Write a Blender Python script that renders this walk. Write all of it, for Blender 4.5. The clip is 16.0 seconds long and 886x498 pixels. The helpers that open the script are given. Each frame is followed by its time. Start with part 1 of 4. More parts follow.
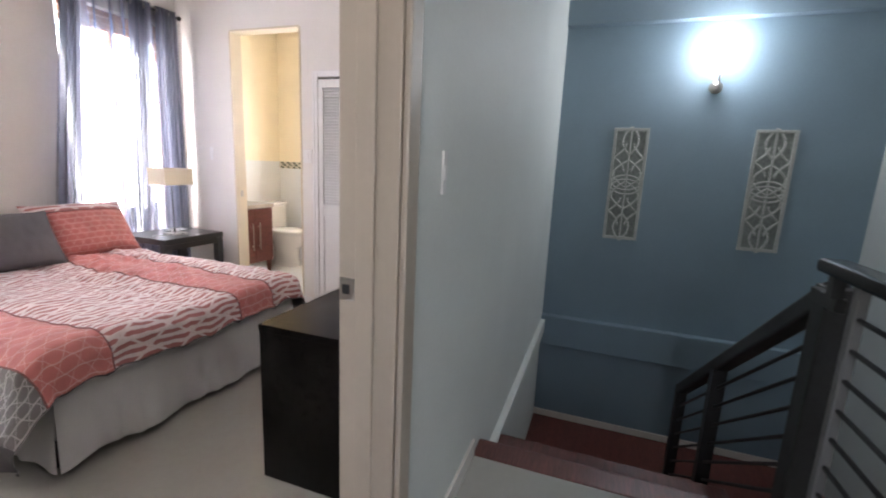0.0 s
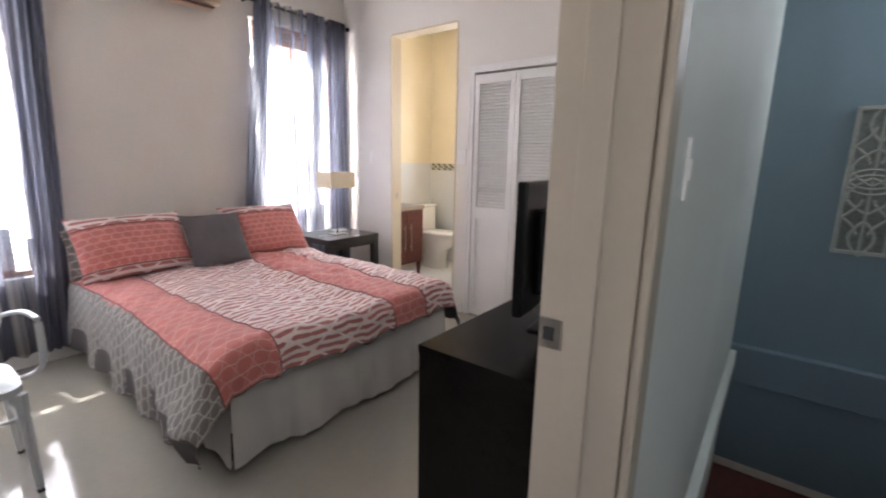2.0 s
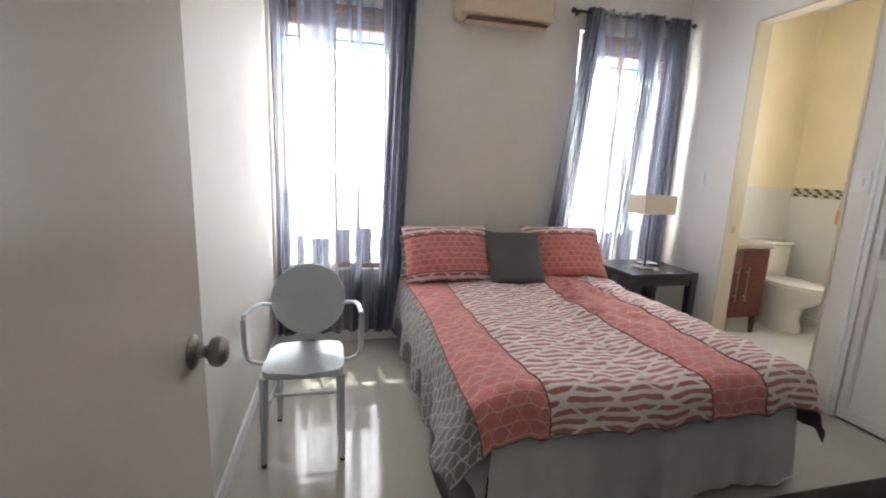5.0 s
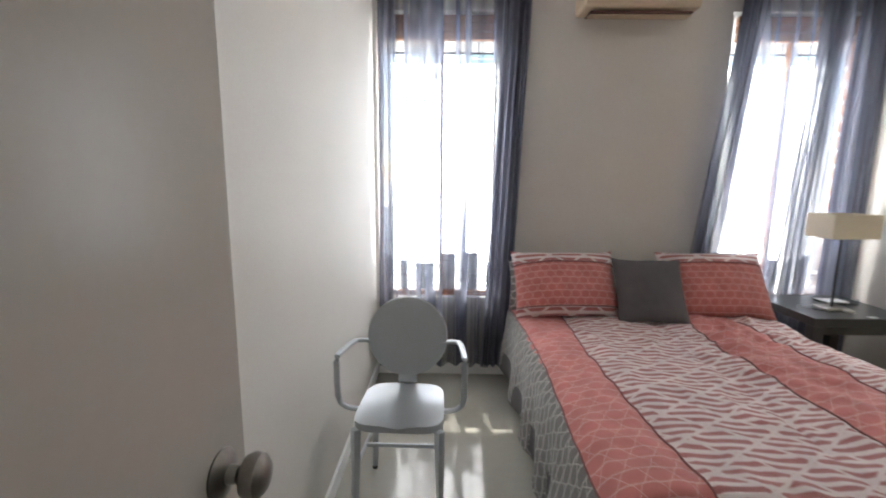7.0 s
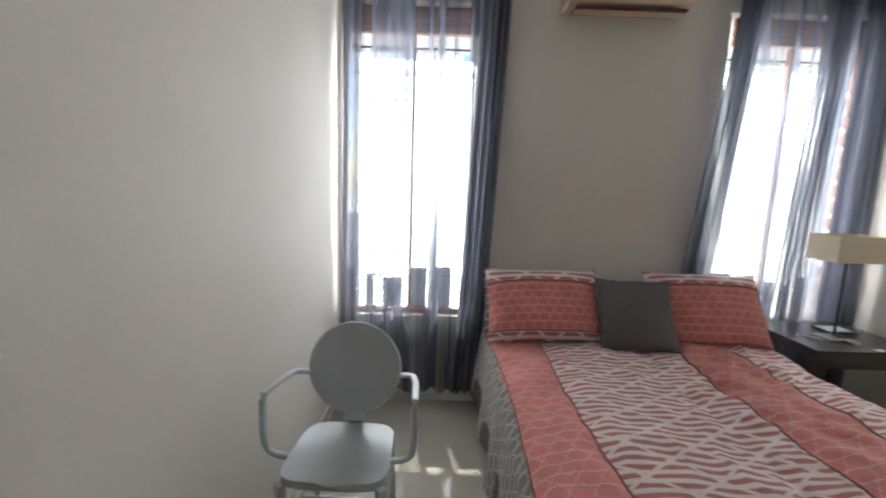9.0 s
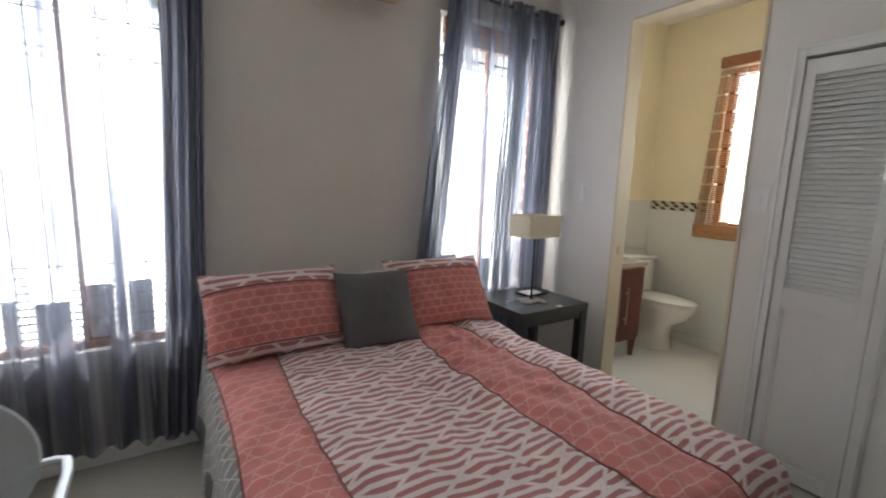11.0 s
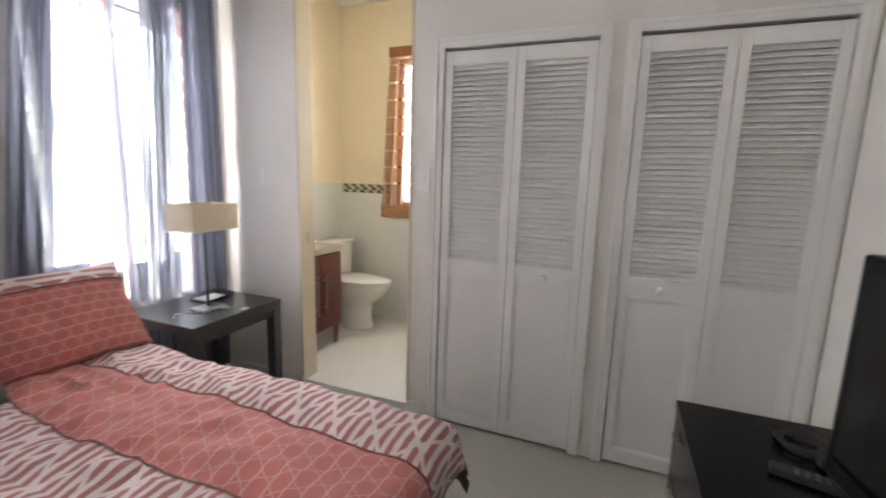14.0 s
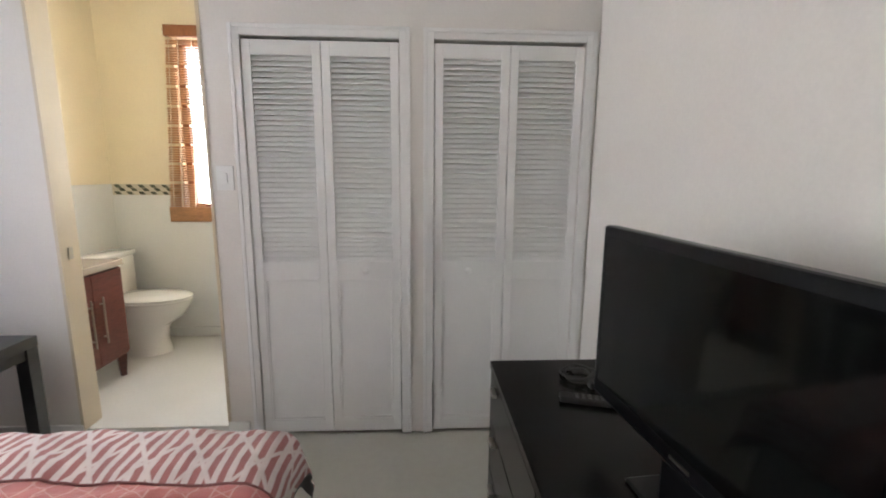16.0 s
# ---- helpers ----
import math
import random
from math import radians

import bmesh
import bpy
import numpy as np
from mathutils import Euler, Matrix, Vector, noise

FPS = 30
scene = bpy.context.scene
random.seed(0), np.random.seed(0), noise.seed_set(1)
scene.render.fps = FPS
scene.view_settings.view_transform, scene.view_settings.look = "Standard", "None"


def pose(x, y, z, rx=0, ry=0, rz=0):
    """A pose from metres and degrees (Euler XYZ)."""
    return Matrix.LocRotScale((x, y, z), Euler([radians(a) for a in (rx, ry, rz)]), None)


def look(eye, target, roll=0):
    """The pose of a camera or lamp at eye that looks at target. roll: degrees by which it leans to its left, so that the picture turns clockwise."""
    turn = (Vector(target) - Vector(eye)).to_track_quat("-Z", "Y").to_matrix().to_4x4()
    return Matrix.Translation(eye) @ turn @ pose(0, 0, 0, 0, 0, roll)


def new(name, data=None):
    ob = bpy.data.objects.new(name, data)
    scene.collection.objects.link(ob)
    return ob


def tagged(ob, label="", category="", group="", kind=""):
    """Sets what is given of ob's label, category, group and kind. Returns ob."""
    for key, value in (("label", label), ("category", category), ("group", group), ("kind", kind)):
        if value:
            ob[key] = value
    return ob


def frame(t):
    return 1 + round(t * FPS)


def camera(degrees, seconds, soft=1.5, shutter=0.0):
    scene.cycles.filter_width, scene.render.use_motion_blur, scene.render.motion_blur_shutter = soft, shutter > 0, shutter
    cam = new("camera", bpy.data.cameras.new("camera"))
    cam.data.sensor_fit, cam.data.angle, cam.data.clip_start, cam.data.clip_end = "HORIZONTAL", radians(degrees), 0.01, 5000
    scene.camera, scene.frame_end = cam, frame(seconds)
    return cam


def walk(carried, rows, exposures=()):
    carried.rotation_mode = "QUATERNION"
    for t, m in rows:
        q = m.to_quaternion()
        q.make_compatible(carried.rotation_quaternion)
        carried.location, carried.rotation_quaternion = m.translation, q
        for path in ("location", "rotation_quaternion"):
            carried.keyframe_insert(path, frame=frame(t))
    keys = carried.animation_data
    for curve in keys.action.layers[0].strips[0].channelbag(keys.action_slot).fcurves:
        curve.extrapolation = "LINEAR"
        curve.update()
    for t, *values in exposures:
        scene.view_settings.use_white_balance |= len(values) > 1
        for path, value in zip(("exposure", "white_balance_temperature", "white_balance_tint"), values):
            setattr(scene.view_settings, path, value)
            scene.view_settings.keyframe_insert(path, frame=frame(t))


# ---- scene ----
cam = camera(91.0, 16.0, 1.9, 0.5)
PATH = [
    (0, (0.042, 0.141, 1.375), (1.894, 0.795, 0.997), 2.6),
    (0.5, (0.102, 0.198, 1.365), (1.9, 0.986, 0.98), 2.1),
    (1, (0.18, 0.291, 1.359), (1.92, 1.198, 0.973), 1.7),
    (1.5, (0.223, 0.363, 1.356), (1.896, 1.389, 0.969), 1.5),
    (2, (0.257, 0.431, 1.36), (1.812, 1.626, 0.964), 1.1),
    (2.5, (0.293, 0.481, 1.362), (1.68, 1.868, 0.968), 0.4),
    (3, (0.357, 0.538, 1.364), (1.499, 2.136, 0.983), 0.7),
    (3.5, (0.418, 0.585, 1.374), (1.338, 2.318, 0.988), 1.7),
    (4, (0.452, 0.623, 1.375), (1.174, 2.448, 0.99), 2.5),
    (6.5, (0.499, 1.007, 1.419), (0.65, 2.973, 1.082), 0.4),
    (7, (0.51, 1.087, 1.418), (0.49, 3.063, 1.107), 0.5),
    (7.5, (0.562, 1.163, 1.433), (0.367, 3.132, 1.137), 0.8),
    (8, (0.595, 1.229, 1.418), (0.348, 3.194, 1.138), 1.4),
    (8.5, (0.627, 1.314, 1.409), (0.457, 3.288, 1.136), 1.6),
    (9, (0.654, 1.369, 1.429), (0.67, 3.349, 1.146), 1.9),
    (9.5, (0.707, 1.456, 1.421), (1.042, 3.409, 1.15), 2.3),
    (10, (0.739, 1.511, 1.446), (1.381, 3.384, 1.167), 2.2),
    (12.5, (1.057, 1.687, 1.422), (2.486, 3.048, 1.101), 1.7),
    (13, (1.125, 1.67, 1.422), (2.677, 2.888, 1.098), 1.7),
    (13.5, (1.165, 1.655, 1.428), (2.857, 2.667, 1.094), 1.8),
    (14, (1.185, 1.649, 1.423), (3.02, 2.373, 1.093), 1.7),
    (14.5, (1.183, 1.659, 1.429), (3.1, 2.125, 1.099), 0.2),
    (15, (1.171, 1.672, 1.421), (3.133, 1.866, 1.085), 0.2),
    (15.5, (1.158, 1.675, 1.42), (3.128, 1.68, 1.078), 0.5),
    (16, (1.143, 1.682, 1.427), (3.112, 1.577, 1.089), 0.5),
]
EXPOSURES = [(0, 2.76, 6450, 18), (2, 2.44, 6500, 16), (3.2, 1.99, 6480, 11), (4.2, 2.16, 6450, 9), (7, 1.85, 6450, 8), (8.5, 1.54, 6450, 7), (10.2, 1.47, 6400, 6), (12.3, 1.7, 6450, 10), (13, 2.01, 6500, 11), (14, 2.08, 6500, 11), (14.6, 1.83, 6500, 11), (15.3, 1.98, 6420, 9), (16, 2.27, 6420, 9)]
walk(cam, [(t, look(e, g, r)) for t, e, g, r in PATH], EXPOSURES)

# ---- world, sun, exposure ----
SUN_EL, SUN_AZ = radians(46), radians(-10)          # azimuth measured from +y towards +x
world = bpy.data.worlds.new("sky")
scene.world = world
world.use_nodes = True
wn = world.node_tree
sky = wn.nodes.new("ShaderNodeTexSky")
sky.sky_type, sky.sun_disc, sky.sun_elevation, sky.sun_rotation = "NISHITA", False, SUN_EL, SUN_AZ
wn.nodes["Background"].inputs[1].default_value = 0.15
wn.links.new(sky.outputs[0], wn.nodes["Background"].inputs[0])
sun = new("sun", bpy.data.lights.new("sun", "SUN"))
sun.data.energy, sun.data.angle, sun.data.color = 5.0, radians(0.6), (1.0, 0.95, 0.86)
sun.matrix_basis = look((0, 0, 0), (-math.sin(SUN_AZ) * math.cos(SUN_EL), -math.cos(SUN_AZ) * math.cos(SUN_EL), -math.sin(SUN_EL)))


def window_light(name, at, target, wide, high, watts):
    """An area lamp standing in for the bright sky just outside a window."""
    a = new(name, bpy.data.lights.new(name, "AREA"))
    a.data.shape, a.data.size, a.data.size_y, a.data.energy, a.data.color = "RECTANGLE", wide, high, watts, (1.0, 0.985, 0.965)
    a.matrix_basis = look(at, target)


window_light("window_light_1", (0.49, 4.36, 1.41), (0.49, 0, 1.41), 0.78, 1.66, 15)
window_light("window_light_2", (2.82, 4.36, 1.41), (2.82, 0, 1.41), 0.80, 1.66, 19)
window_light("window_light_3", (4.99, 3.285, 1.76), (0, 3.285, 1.76), 0.72, 1.36, 5.5)
# Fill lamp added for the hall, behind an assumed window out of view.
window_light("hall_fill_light", (-1.70, -0.2, 1.6), (5, -0.2, 1.6), 0.6, 1.0, 3)

# ---- materials ----
def material(name, color, rough=0.6, metal=0.0, grain=0.0, grain_size=60.0, stain=0.0, stain_size=2.5, bump=0.0, bump_size=120.0, coat=0.0, rand=0.0, spec=0.5, stretch=(1, 1, 1)):
    """Colour varied by a fine grain and broad stains, with a fine relief."""
    m = bpy.data.materials.new(name)
    m.use_nodes = True
    nt = m.node_tree
    b = nt.nodes["Principled BSDF"]
    b.inputs["Roughness"].default_value, b.inputs["Metallic"].default_value = rough, metal
    b.inputs["Coat Weight"].default_value = coat
    b.inputs["Specular IOR Level"].default_value = spec
    tc = nt.nodes.new("ShaderNodeTexCoord")
    mp = nt.nodes.new("ShaderNodeMapping")
    mp.inputs["Scale"].default_value = stretch
    nt.links.new(tc.outputs["Object"], mp.inputs[0])
    val = None

    def noise_node(size, detail=3.0):
        n = nt.nodes.new("ShaderNodeTexNoise")
        n.inputs["Scale"].default_value, n.inputs["Detail"].default_value = size, detail
        nt.links.new(mp.outputs[0], n.inputs["Vector"])
        return n.outputs["Fac"]

    def ramp(src, amount):
        r = nt.nodes.new("ShaderNodeMapRange")
        r.inputs["From Min"].default_value, r.inputs["From Max"].default_value = 0.3, 0.7
        r.inputs["To Min"].default_value, r.inputs["To Max"].default_value = 1 - amount, 1 + amount
        nt.links.new(src, r.inputs["Value"])
        return r.outputs[0]
    factors = []
    if grain: factors.append(ramp(noise_node(grain_size), grain))
    if stain: factors.append(ramp(noise_node(stain_size, 5.0), stain))
    if rand:
        info = nt.nodes.new("ShaderNodeObjectInfo")
        r = nt.nodes.new("ShaderNodeMapRange")
        r.inputs["To Min"].default_value, r.inputs["To Max"].default_value = 1 - rand, 1 + rand
        nt.links.new(info.outputs["Random"], r.inputs["Value"])
        factors.append(r.outputs[0])
    for f in factors:
        if val is None:
            val = f
        else:
            mu = nt.nodes.new("ShaderNodeMath")
            mu.operation = "MULTIPLY"
            nt.links.new(val, mu.inputs[0]), nt.links.new(f, mu.inputs[1])
            val = mu.outputs[0]
    if val is None:
        b.inputs["Base Color"].default_value = (*color, 1)
    else:
        sc = nt.nodes.new("ShaderNodeVectorMath")
        sc.operation = "SCALE"
        sc.inputs[0].default_value = color
        nt.links.new(val, sc.inputs["Scale"])
        nt.links.new(sc.outputs[0], b.inputs["Base Color"])
    if bump:
        bp = nt.nodes.new("ShaderNodeBump")
        bp.inputs["Strength"].default_value, bp.inputs["Distance"].default_value = bump, 0.004
        nt.links.new(noise_node(bump_size), bp.inputs["Height"])
        nt.links.new(bp.outputs[0], b.inputs["Normal"])
    return m


def math_node(nt, op, a, b=None, clamp=False):
    n = nt.nodes.new("ShaderNodeMath")
    n.operation, n.use_clamp = op, clamp
    for i, v in enumerate((a, b)):
        if v is None: continue
        if isinstance(v, (int, float)): n.inputs[i].default_value = v
        else: nt.links.new(v, n.inputs[i])
    return n.outputs[0]


def fretwork(nt, u, v, across, along, half, soft):
    """Straight rails across the cloth, bound together by long crossing diagonals: a white fretwork."""
    rails = 4.0
    d = math_node(nt, "ABSOLUTE", math_node(nt, "SUBTRACT", math_node(nt, "FRACT", math_node(nt, "MULTIPLY", math_node(nt, "DIVIDE", v, along), rails)), 0.5))
    masks = [math_node(nt, "DIVIDE", math_node(nt, "SUBTRACT", 0.265, d), soft * 1.6, True)]
    for sign in (1, -1):
        w = math_node(nt, "ADD", math_node(nt, "DIVIDE", v, along), math_node(nt, "MULTIPLY", math_node(nt, "DIVIDE", u, across), sign))
        e = math_node(nt, "ABSOLUTE", math_node(nt, "SUBTRACT", math_node(nt, "FRACT", w), 0.5))
        masks.append(math_node(nt, "DIVIDE", math_node(nt, "SUBTRACT", half, e), soft, True))
    return masks


def trellis(name, ground, line, pitch, rise, width, swing=0.28, bands=1, soft=0.03, rough=0.85, fuzz=0.26, fret=False):
    """Woven cloth with a trellis of two mirrored stepped bands, laid out in the cloth's own metres (UV)."""
    m = material(name, ground, rough)
    nt = m.node_tree
    b = nt.nodes["Principled BSDF"]
    b.inputs["Sheen Weight"].default_value = 0.25
    uv = nt.nodes.new("ShaderNodeUVMap")
    sp = nt.nodes.new("ShaderNodeSeparateXYZ")
    nt.links.new(uv.outputs[0], sp.inputs[0])
    u, v = sp.outputs[0], sp.outputs[1]
    ph = math_node(nt, "PINGPONG", math_node(nt, "DIVIDE", u, rise), 1.0)              # 0..1..0
    tr = math_node(nt, "MULTIPLY", math_node(nt, "SUBTRACT", ph, 0.5), 2.6)
    tr = math_node(nt, "MAXIMUM", math_node(nt, "MINIMUM", tr, 0.5), -0.5)
    masks = []
    ph2 = math_node(nt, "PINGPONG", math_node(nt, "ADD", math_node(nt, "DIVIDE", u, rise), 0.5), 1.0)
    tr2 = math_node(nt, "MAXIMUM", math_node(nt, "MINIMUM", math_node(nt, "MULTIPLY", math_node(nt, "SUBTRACT", ph2, 0.5), 2.0), 0.5), -0.5)
    for wave, shift in ((tr, 0.0), (tr2, 0.5))[:bands]:
        for sign in (1, -1):
            w = math_node(nt, "ADD", math_node(nt, "DIVIDE", v, pitch), math_node(nt, "MULTIPLY", wave, 2 * swing * sign))
            w = math_node(nt, "ADD", w, shift)
            d = math_node(nt, "ABSOLUTE", math_node(nt, "SUBTRACT", math_node(nt, "FRACT", w), 0.5))
            masks.append(math_node(nt, "DIVIDE", math_node(nt, "SUBTRACT", width, d), soft, True))
    if fret: masks = fretwork(nt, u, v, rise, pitch, width, soft)
    k = masks[0]
    for q in masks[1:]: k = math_node(nt, "MAXIMUM", k, q)
    mix = nt.nodes.new("ShaderNodeMix")
    mix.data_type = "RGBA"
    nt.links.new(k, mix.inputs["Factor"])
    mix.inputs["A"].default_value, mix.inputs["B"].default_value = (*ground, 1), (*line, 1)
    n = nt.nodes.new("ShaderNodeTexNoise")
    n.inputs["Scale"].default_value = 9.0
    n.inputs["Detail"].default_value = 6.0
    nt.links.new(uv.outputs[0], n.inputs["Vector"])
    n2 = nt.nodes.new("ShaderNodeTexNoise")
    n2.inputs["Scale"].default_value = 700.0
    nt.links.new(uv.outputs[0], n2.inputs["Vector"])
    f = math_node(nt, "ADD", math_node(nt, "MULTIPLY", math_node(nt, "SUBTRACT", n.outputs["Fac"], 0.5), fuzz * 2), 1.0)
    sc = nt.nodes.new("ShaderNodeVectorMath")
    sc.operation = "SCALE"
    nt.links.new(mix.outputs["Result"], sc.inputs[0]), nt.links.new(f, sc.inputs["Scale"])
    nt.links.new(sc.outputs[0], b.inputs["Base Color"])
    bp = nt.nodes.new("ShaderNodeBump")
    bp.inputs["Strength"].default_value, bp.inputs["Distance"].default_value = 0.5, 0.004
    nt.links.new(math_node(nt, "ADD", math_node(nt, "ADD", n2.outputs["Fac"], math_node(nt, "MULTIPLY", k, 0.6)), math_node(nt, "MULTIPLY", n.outputs["Fac"], 7.0)), bp.inputs["Height"])
    nt.links.new(bp.outputs[0], b.inputs["Normal"])
    return m


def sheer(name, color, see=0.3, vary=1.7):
    """Thin curtain cloth: part open weave, part cloth that light soaks through. Noise bands along x put the light and
    dark of pleats into its see-through.
    """
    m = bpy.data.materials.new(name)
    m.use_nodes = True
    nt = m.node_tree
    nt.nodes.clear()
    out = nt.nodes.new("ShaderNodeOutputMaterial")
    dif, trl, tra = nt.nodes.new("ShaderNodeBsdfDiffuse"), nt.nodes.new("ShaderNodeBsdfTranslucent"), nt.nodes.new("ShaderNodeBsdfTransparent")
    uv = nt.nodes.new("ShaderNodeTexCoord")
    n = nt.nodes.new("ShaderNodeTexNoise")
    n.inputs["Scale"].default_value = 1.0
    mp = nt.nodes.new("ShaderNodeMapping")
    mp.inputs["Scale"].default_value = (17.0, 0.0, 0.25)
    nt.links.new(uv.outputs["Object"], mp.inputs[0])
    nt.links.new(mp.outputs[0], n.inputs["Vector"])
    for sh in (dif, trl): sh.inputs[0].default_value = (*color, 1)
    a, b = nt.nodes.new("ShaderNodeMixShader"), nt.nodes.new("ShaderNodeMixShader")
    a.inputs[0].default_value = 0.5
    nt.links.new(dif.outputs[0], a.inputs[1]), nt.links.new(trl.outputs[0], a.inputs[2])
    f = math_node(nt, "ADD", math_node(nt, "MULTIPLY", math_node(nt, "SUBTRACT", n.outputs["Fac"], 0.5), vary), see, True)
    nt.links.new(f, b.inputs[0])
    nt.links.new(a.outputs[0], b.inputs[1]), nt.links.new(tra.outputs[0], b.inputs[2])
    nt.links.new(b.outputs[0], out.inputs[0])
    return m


def glowing(name, color, strength):
    m = material(name, color, 0.5)
    b = m.node_tree.nodes["Principled BSDF"]
    b.inputs["Emission Color"].default_value, b.inputs["Emission Strength"].default_value = (*color, 1), strength
    return m


def glass(name, rough=0.02):
    m = material(name, (0.95, 0.97, 0.97), rough)
    b = m.node_tree.nodes["Principled BSDF"]
    b.inputs["Transmission Weight"].default_value, b.inputs["IOR"].default_value = 1.0, 1.1
    return m


PLASTER = material("cream_plaster", (0.765, 0.73, 0.69), 0.62, grain=0.02, grain_size=90, stain=0.03, stain_size=1.7, bump=0.12, bump_size=160)
HALL_PAINT = material("pale_hall_plaster", (0.72, 0.75, 0.72), 0.6, grain=0.02, grain_size=90, stain=0.035, stain_size=1.4, bump=0.12, bump_size=160)
BLUE = material("slate_blue_plaster", (0.165, 0.235, 0.285), 0.55, grain=0.03, grain_size=80, stain=0.05, stain_size=1.6, bump=0.15, bump_size=150)
YELLOW = material("pale_yellow_plaster", (0.84, 0.745, 0.555), 0.6, grain=0.02, stain=0.03, bump=0.1)
CEIL = material("ceiling_white", (0.80, 0.79, 0.775), 0.8, stain=0.02, bump=0.1)
WHITE = material("white_gloss_paint", (0.81, 0.80, 0.785), 0.38, grain=0.01, stain=0.025, stain_size=3)
JAMB = material("beige_door_paint", (0.50, 0.43, 0.35), 0.42, grain=0.015, stain=0.04, bump=0.05)
LINING = material("beige_lining_paint", (0.64, 0.56, 0.44), 0.45, grain=0.015, stain=0.04, bump=0.05)
TRIM = material("cream_trim_paint", (0.74, 0.70, 0.64), 0.4, grain=0.015, stain=0.03, bump=0.05)
DOORP = material("door_paint", (0.60, 0.555, 0.51), 0.22, grain=0.01, stain=0.03, stain_size=2, bump=0.04, bump_size=50)
FLOOR = material("polished_tile", (0.44, 0.425, 0.375), 0.09, grain=0.02, grain_size=25, stain=0.05, stain_size=1.3, coat=0.2)
BATHFLOOR = material("bath_tile", (0.78, 0.77, 0.74), 0.25, grain=0.02, stain=0.03)
BATHTILE = material("bath_wall_tile", (0.76, 0.77, 0.76), 0.22, grain=0.015, stain=0.02)
MAHOGANY = material("mahogany", (0.12, 0.036, 0.028), 0.35, grain=0.35, grain_size=14, stain=0.15, stretch=(1, 9, 9), bump=0.1)
BLACKWOOD = material("black_brown_veneer", (0.007, 0.006, 0.0055), 0.24, spec=0.15, grain=0.25, grain_size=18, stain=0.12, stretch=(1, 10, 10), bump=0.06)
NSBLACK = material("black_lacquer", (0.028, 0.030, 0.034), 0.3, grain=0.15, grain_size=30, stain=0.1)
IRON = material("black_iron", (0.013, 0.013, 0.014), 0.5, grain=0.2, grain_size=40, stain=0.1, bump=0.1)
STEEL = material("brushed_steel", (0.50, 0.48, 0.45), 0.3, metal=1.0, grain=0.06, grain_size=120, stain=0.06)
KNOB = material("satin_nickel", (0.30, 0.28, 0.26), 0.3, metal=1.0, grain=0.06, grain_size=120, stain=0.08)
BUTTON = material("grey_rubber", (0.10, 0.10, 0.10), 0.6, rand=0.3)
ALU = material("silver_painted_metal", (0.56, 0.59, 0.62), 0.34, metal=0.35, grain=0.03, grain_size=150, stain=0.04)
PORC = material("porcelain", (0.84, 0.83, 0.80), 0.1, stain=0.015, coat=0.3)
TVCASE = material("tv_gloss_black", (0.005, 0.005, 0.006), 0.28, grain=0.1, stain=0.1, spec=0.18)
TVSCREEN = material("tv_screen", (0.004, 0.0045, 0.0045), 0.08, stain=0.15, stain_size=4, spec=0.2)
RUBBER = material("black_rubber", (0.02, 0.02, 0.02), 0.6, grain=0.1)
SHADE = material("linen_shade", (0.74, 0.66, 0.52), 0.85, grain=0.06, grain_size=300, stain=0.04, bump=0.2, bump_size=500)
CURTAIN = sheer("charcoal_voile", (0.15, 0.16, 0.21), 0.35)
# Denser, less see-through copies of the voile, for the darkness of bunched folds.
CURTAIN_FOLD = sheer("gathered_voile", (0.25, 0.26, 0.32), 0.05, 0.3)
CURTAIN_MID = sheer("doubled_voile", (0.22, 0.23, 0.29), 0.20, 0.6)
WINWOOD = material("window_mahogany", (0.30, 0.12, 0.05), 0.4, grain=0.25, grain_size=16, stain=0.1, stretch=(9, 9, 1))
BAMBOO = material("woven_bamboo", (0.58, 0.30, 0.14), 0.6, grain=0.3, grain_size=25, stain=0.15, stretch=(1, 1, 12), bump=0.3, bump_size=80)
BAMBOO.node_tree.nodes["Principled BSDF"].inputs["Transmission Weight"].default_value = 0.3
GLASS = glass("clear_glass")
LATTICE = trellis("coral_white_trellis", (0.50, 0.19, 0.18), (0.86, 0.745, 0.73), 0.160, 0.23, 0.066, fret=True)
SHAMCORAL = trellis("coral_sham_weave", (0.62, 0.195, 0.175), (0.76, 0.41, 0.37), 0.085, 0.06, 0.045, 0.26, bands=2)
CORAL = trellis("coral_trellis", (0.66, 0.215, 0.195), (0.79, 0.46, 0.42), 0.11, 0.075, 0.038, 0.26, bands=2)
GREYTR = trellis("grey_trellis", (0.21, 0.20, 0.195), (0.56, 0.54, 0.52), 0.10, 0.07, 0.05, 0.26, bands=2)
GREYCLOTH = material("grey_cotton", (0.135, 0.125, 0.132), 0.9, grain=0.1, grain_size=500, stain=0.08, stain_size=6, bump=0.3, bump_size=700)
LINEN = material("white_linen", (0.72, 0.71, 0.70), 0.85, grain=0.04, grain_size=300, stain=0.05, stain_size=4, bump=0.2, bump_size=400)
PIPING = material("maroon_piping", (0.28, 0.11, 0.105), 0.8, grain=0.1)
ACPLASTIC = material("aged_plastic", (0.66, 0.52, 0.38), 0.45, stain=0.04)
PAPER = material("white_paper", (0.8, 0.8, 0.8), 0.6, stain=0.03)
CLEAR = glass("clear_plastic", 0.08)
CARVED = material("whitewashed_wood", (0.36, 0.37, 0.35), 0.6, grain=0.12, grain_size=60, stain=0.1, stain_size=8, bump=0.3)
BACKING = material("grey_green_board", (0.20, 0.225, 0.21), 0.7, grain=0.2, grain_size=50, stain=0.15)
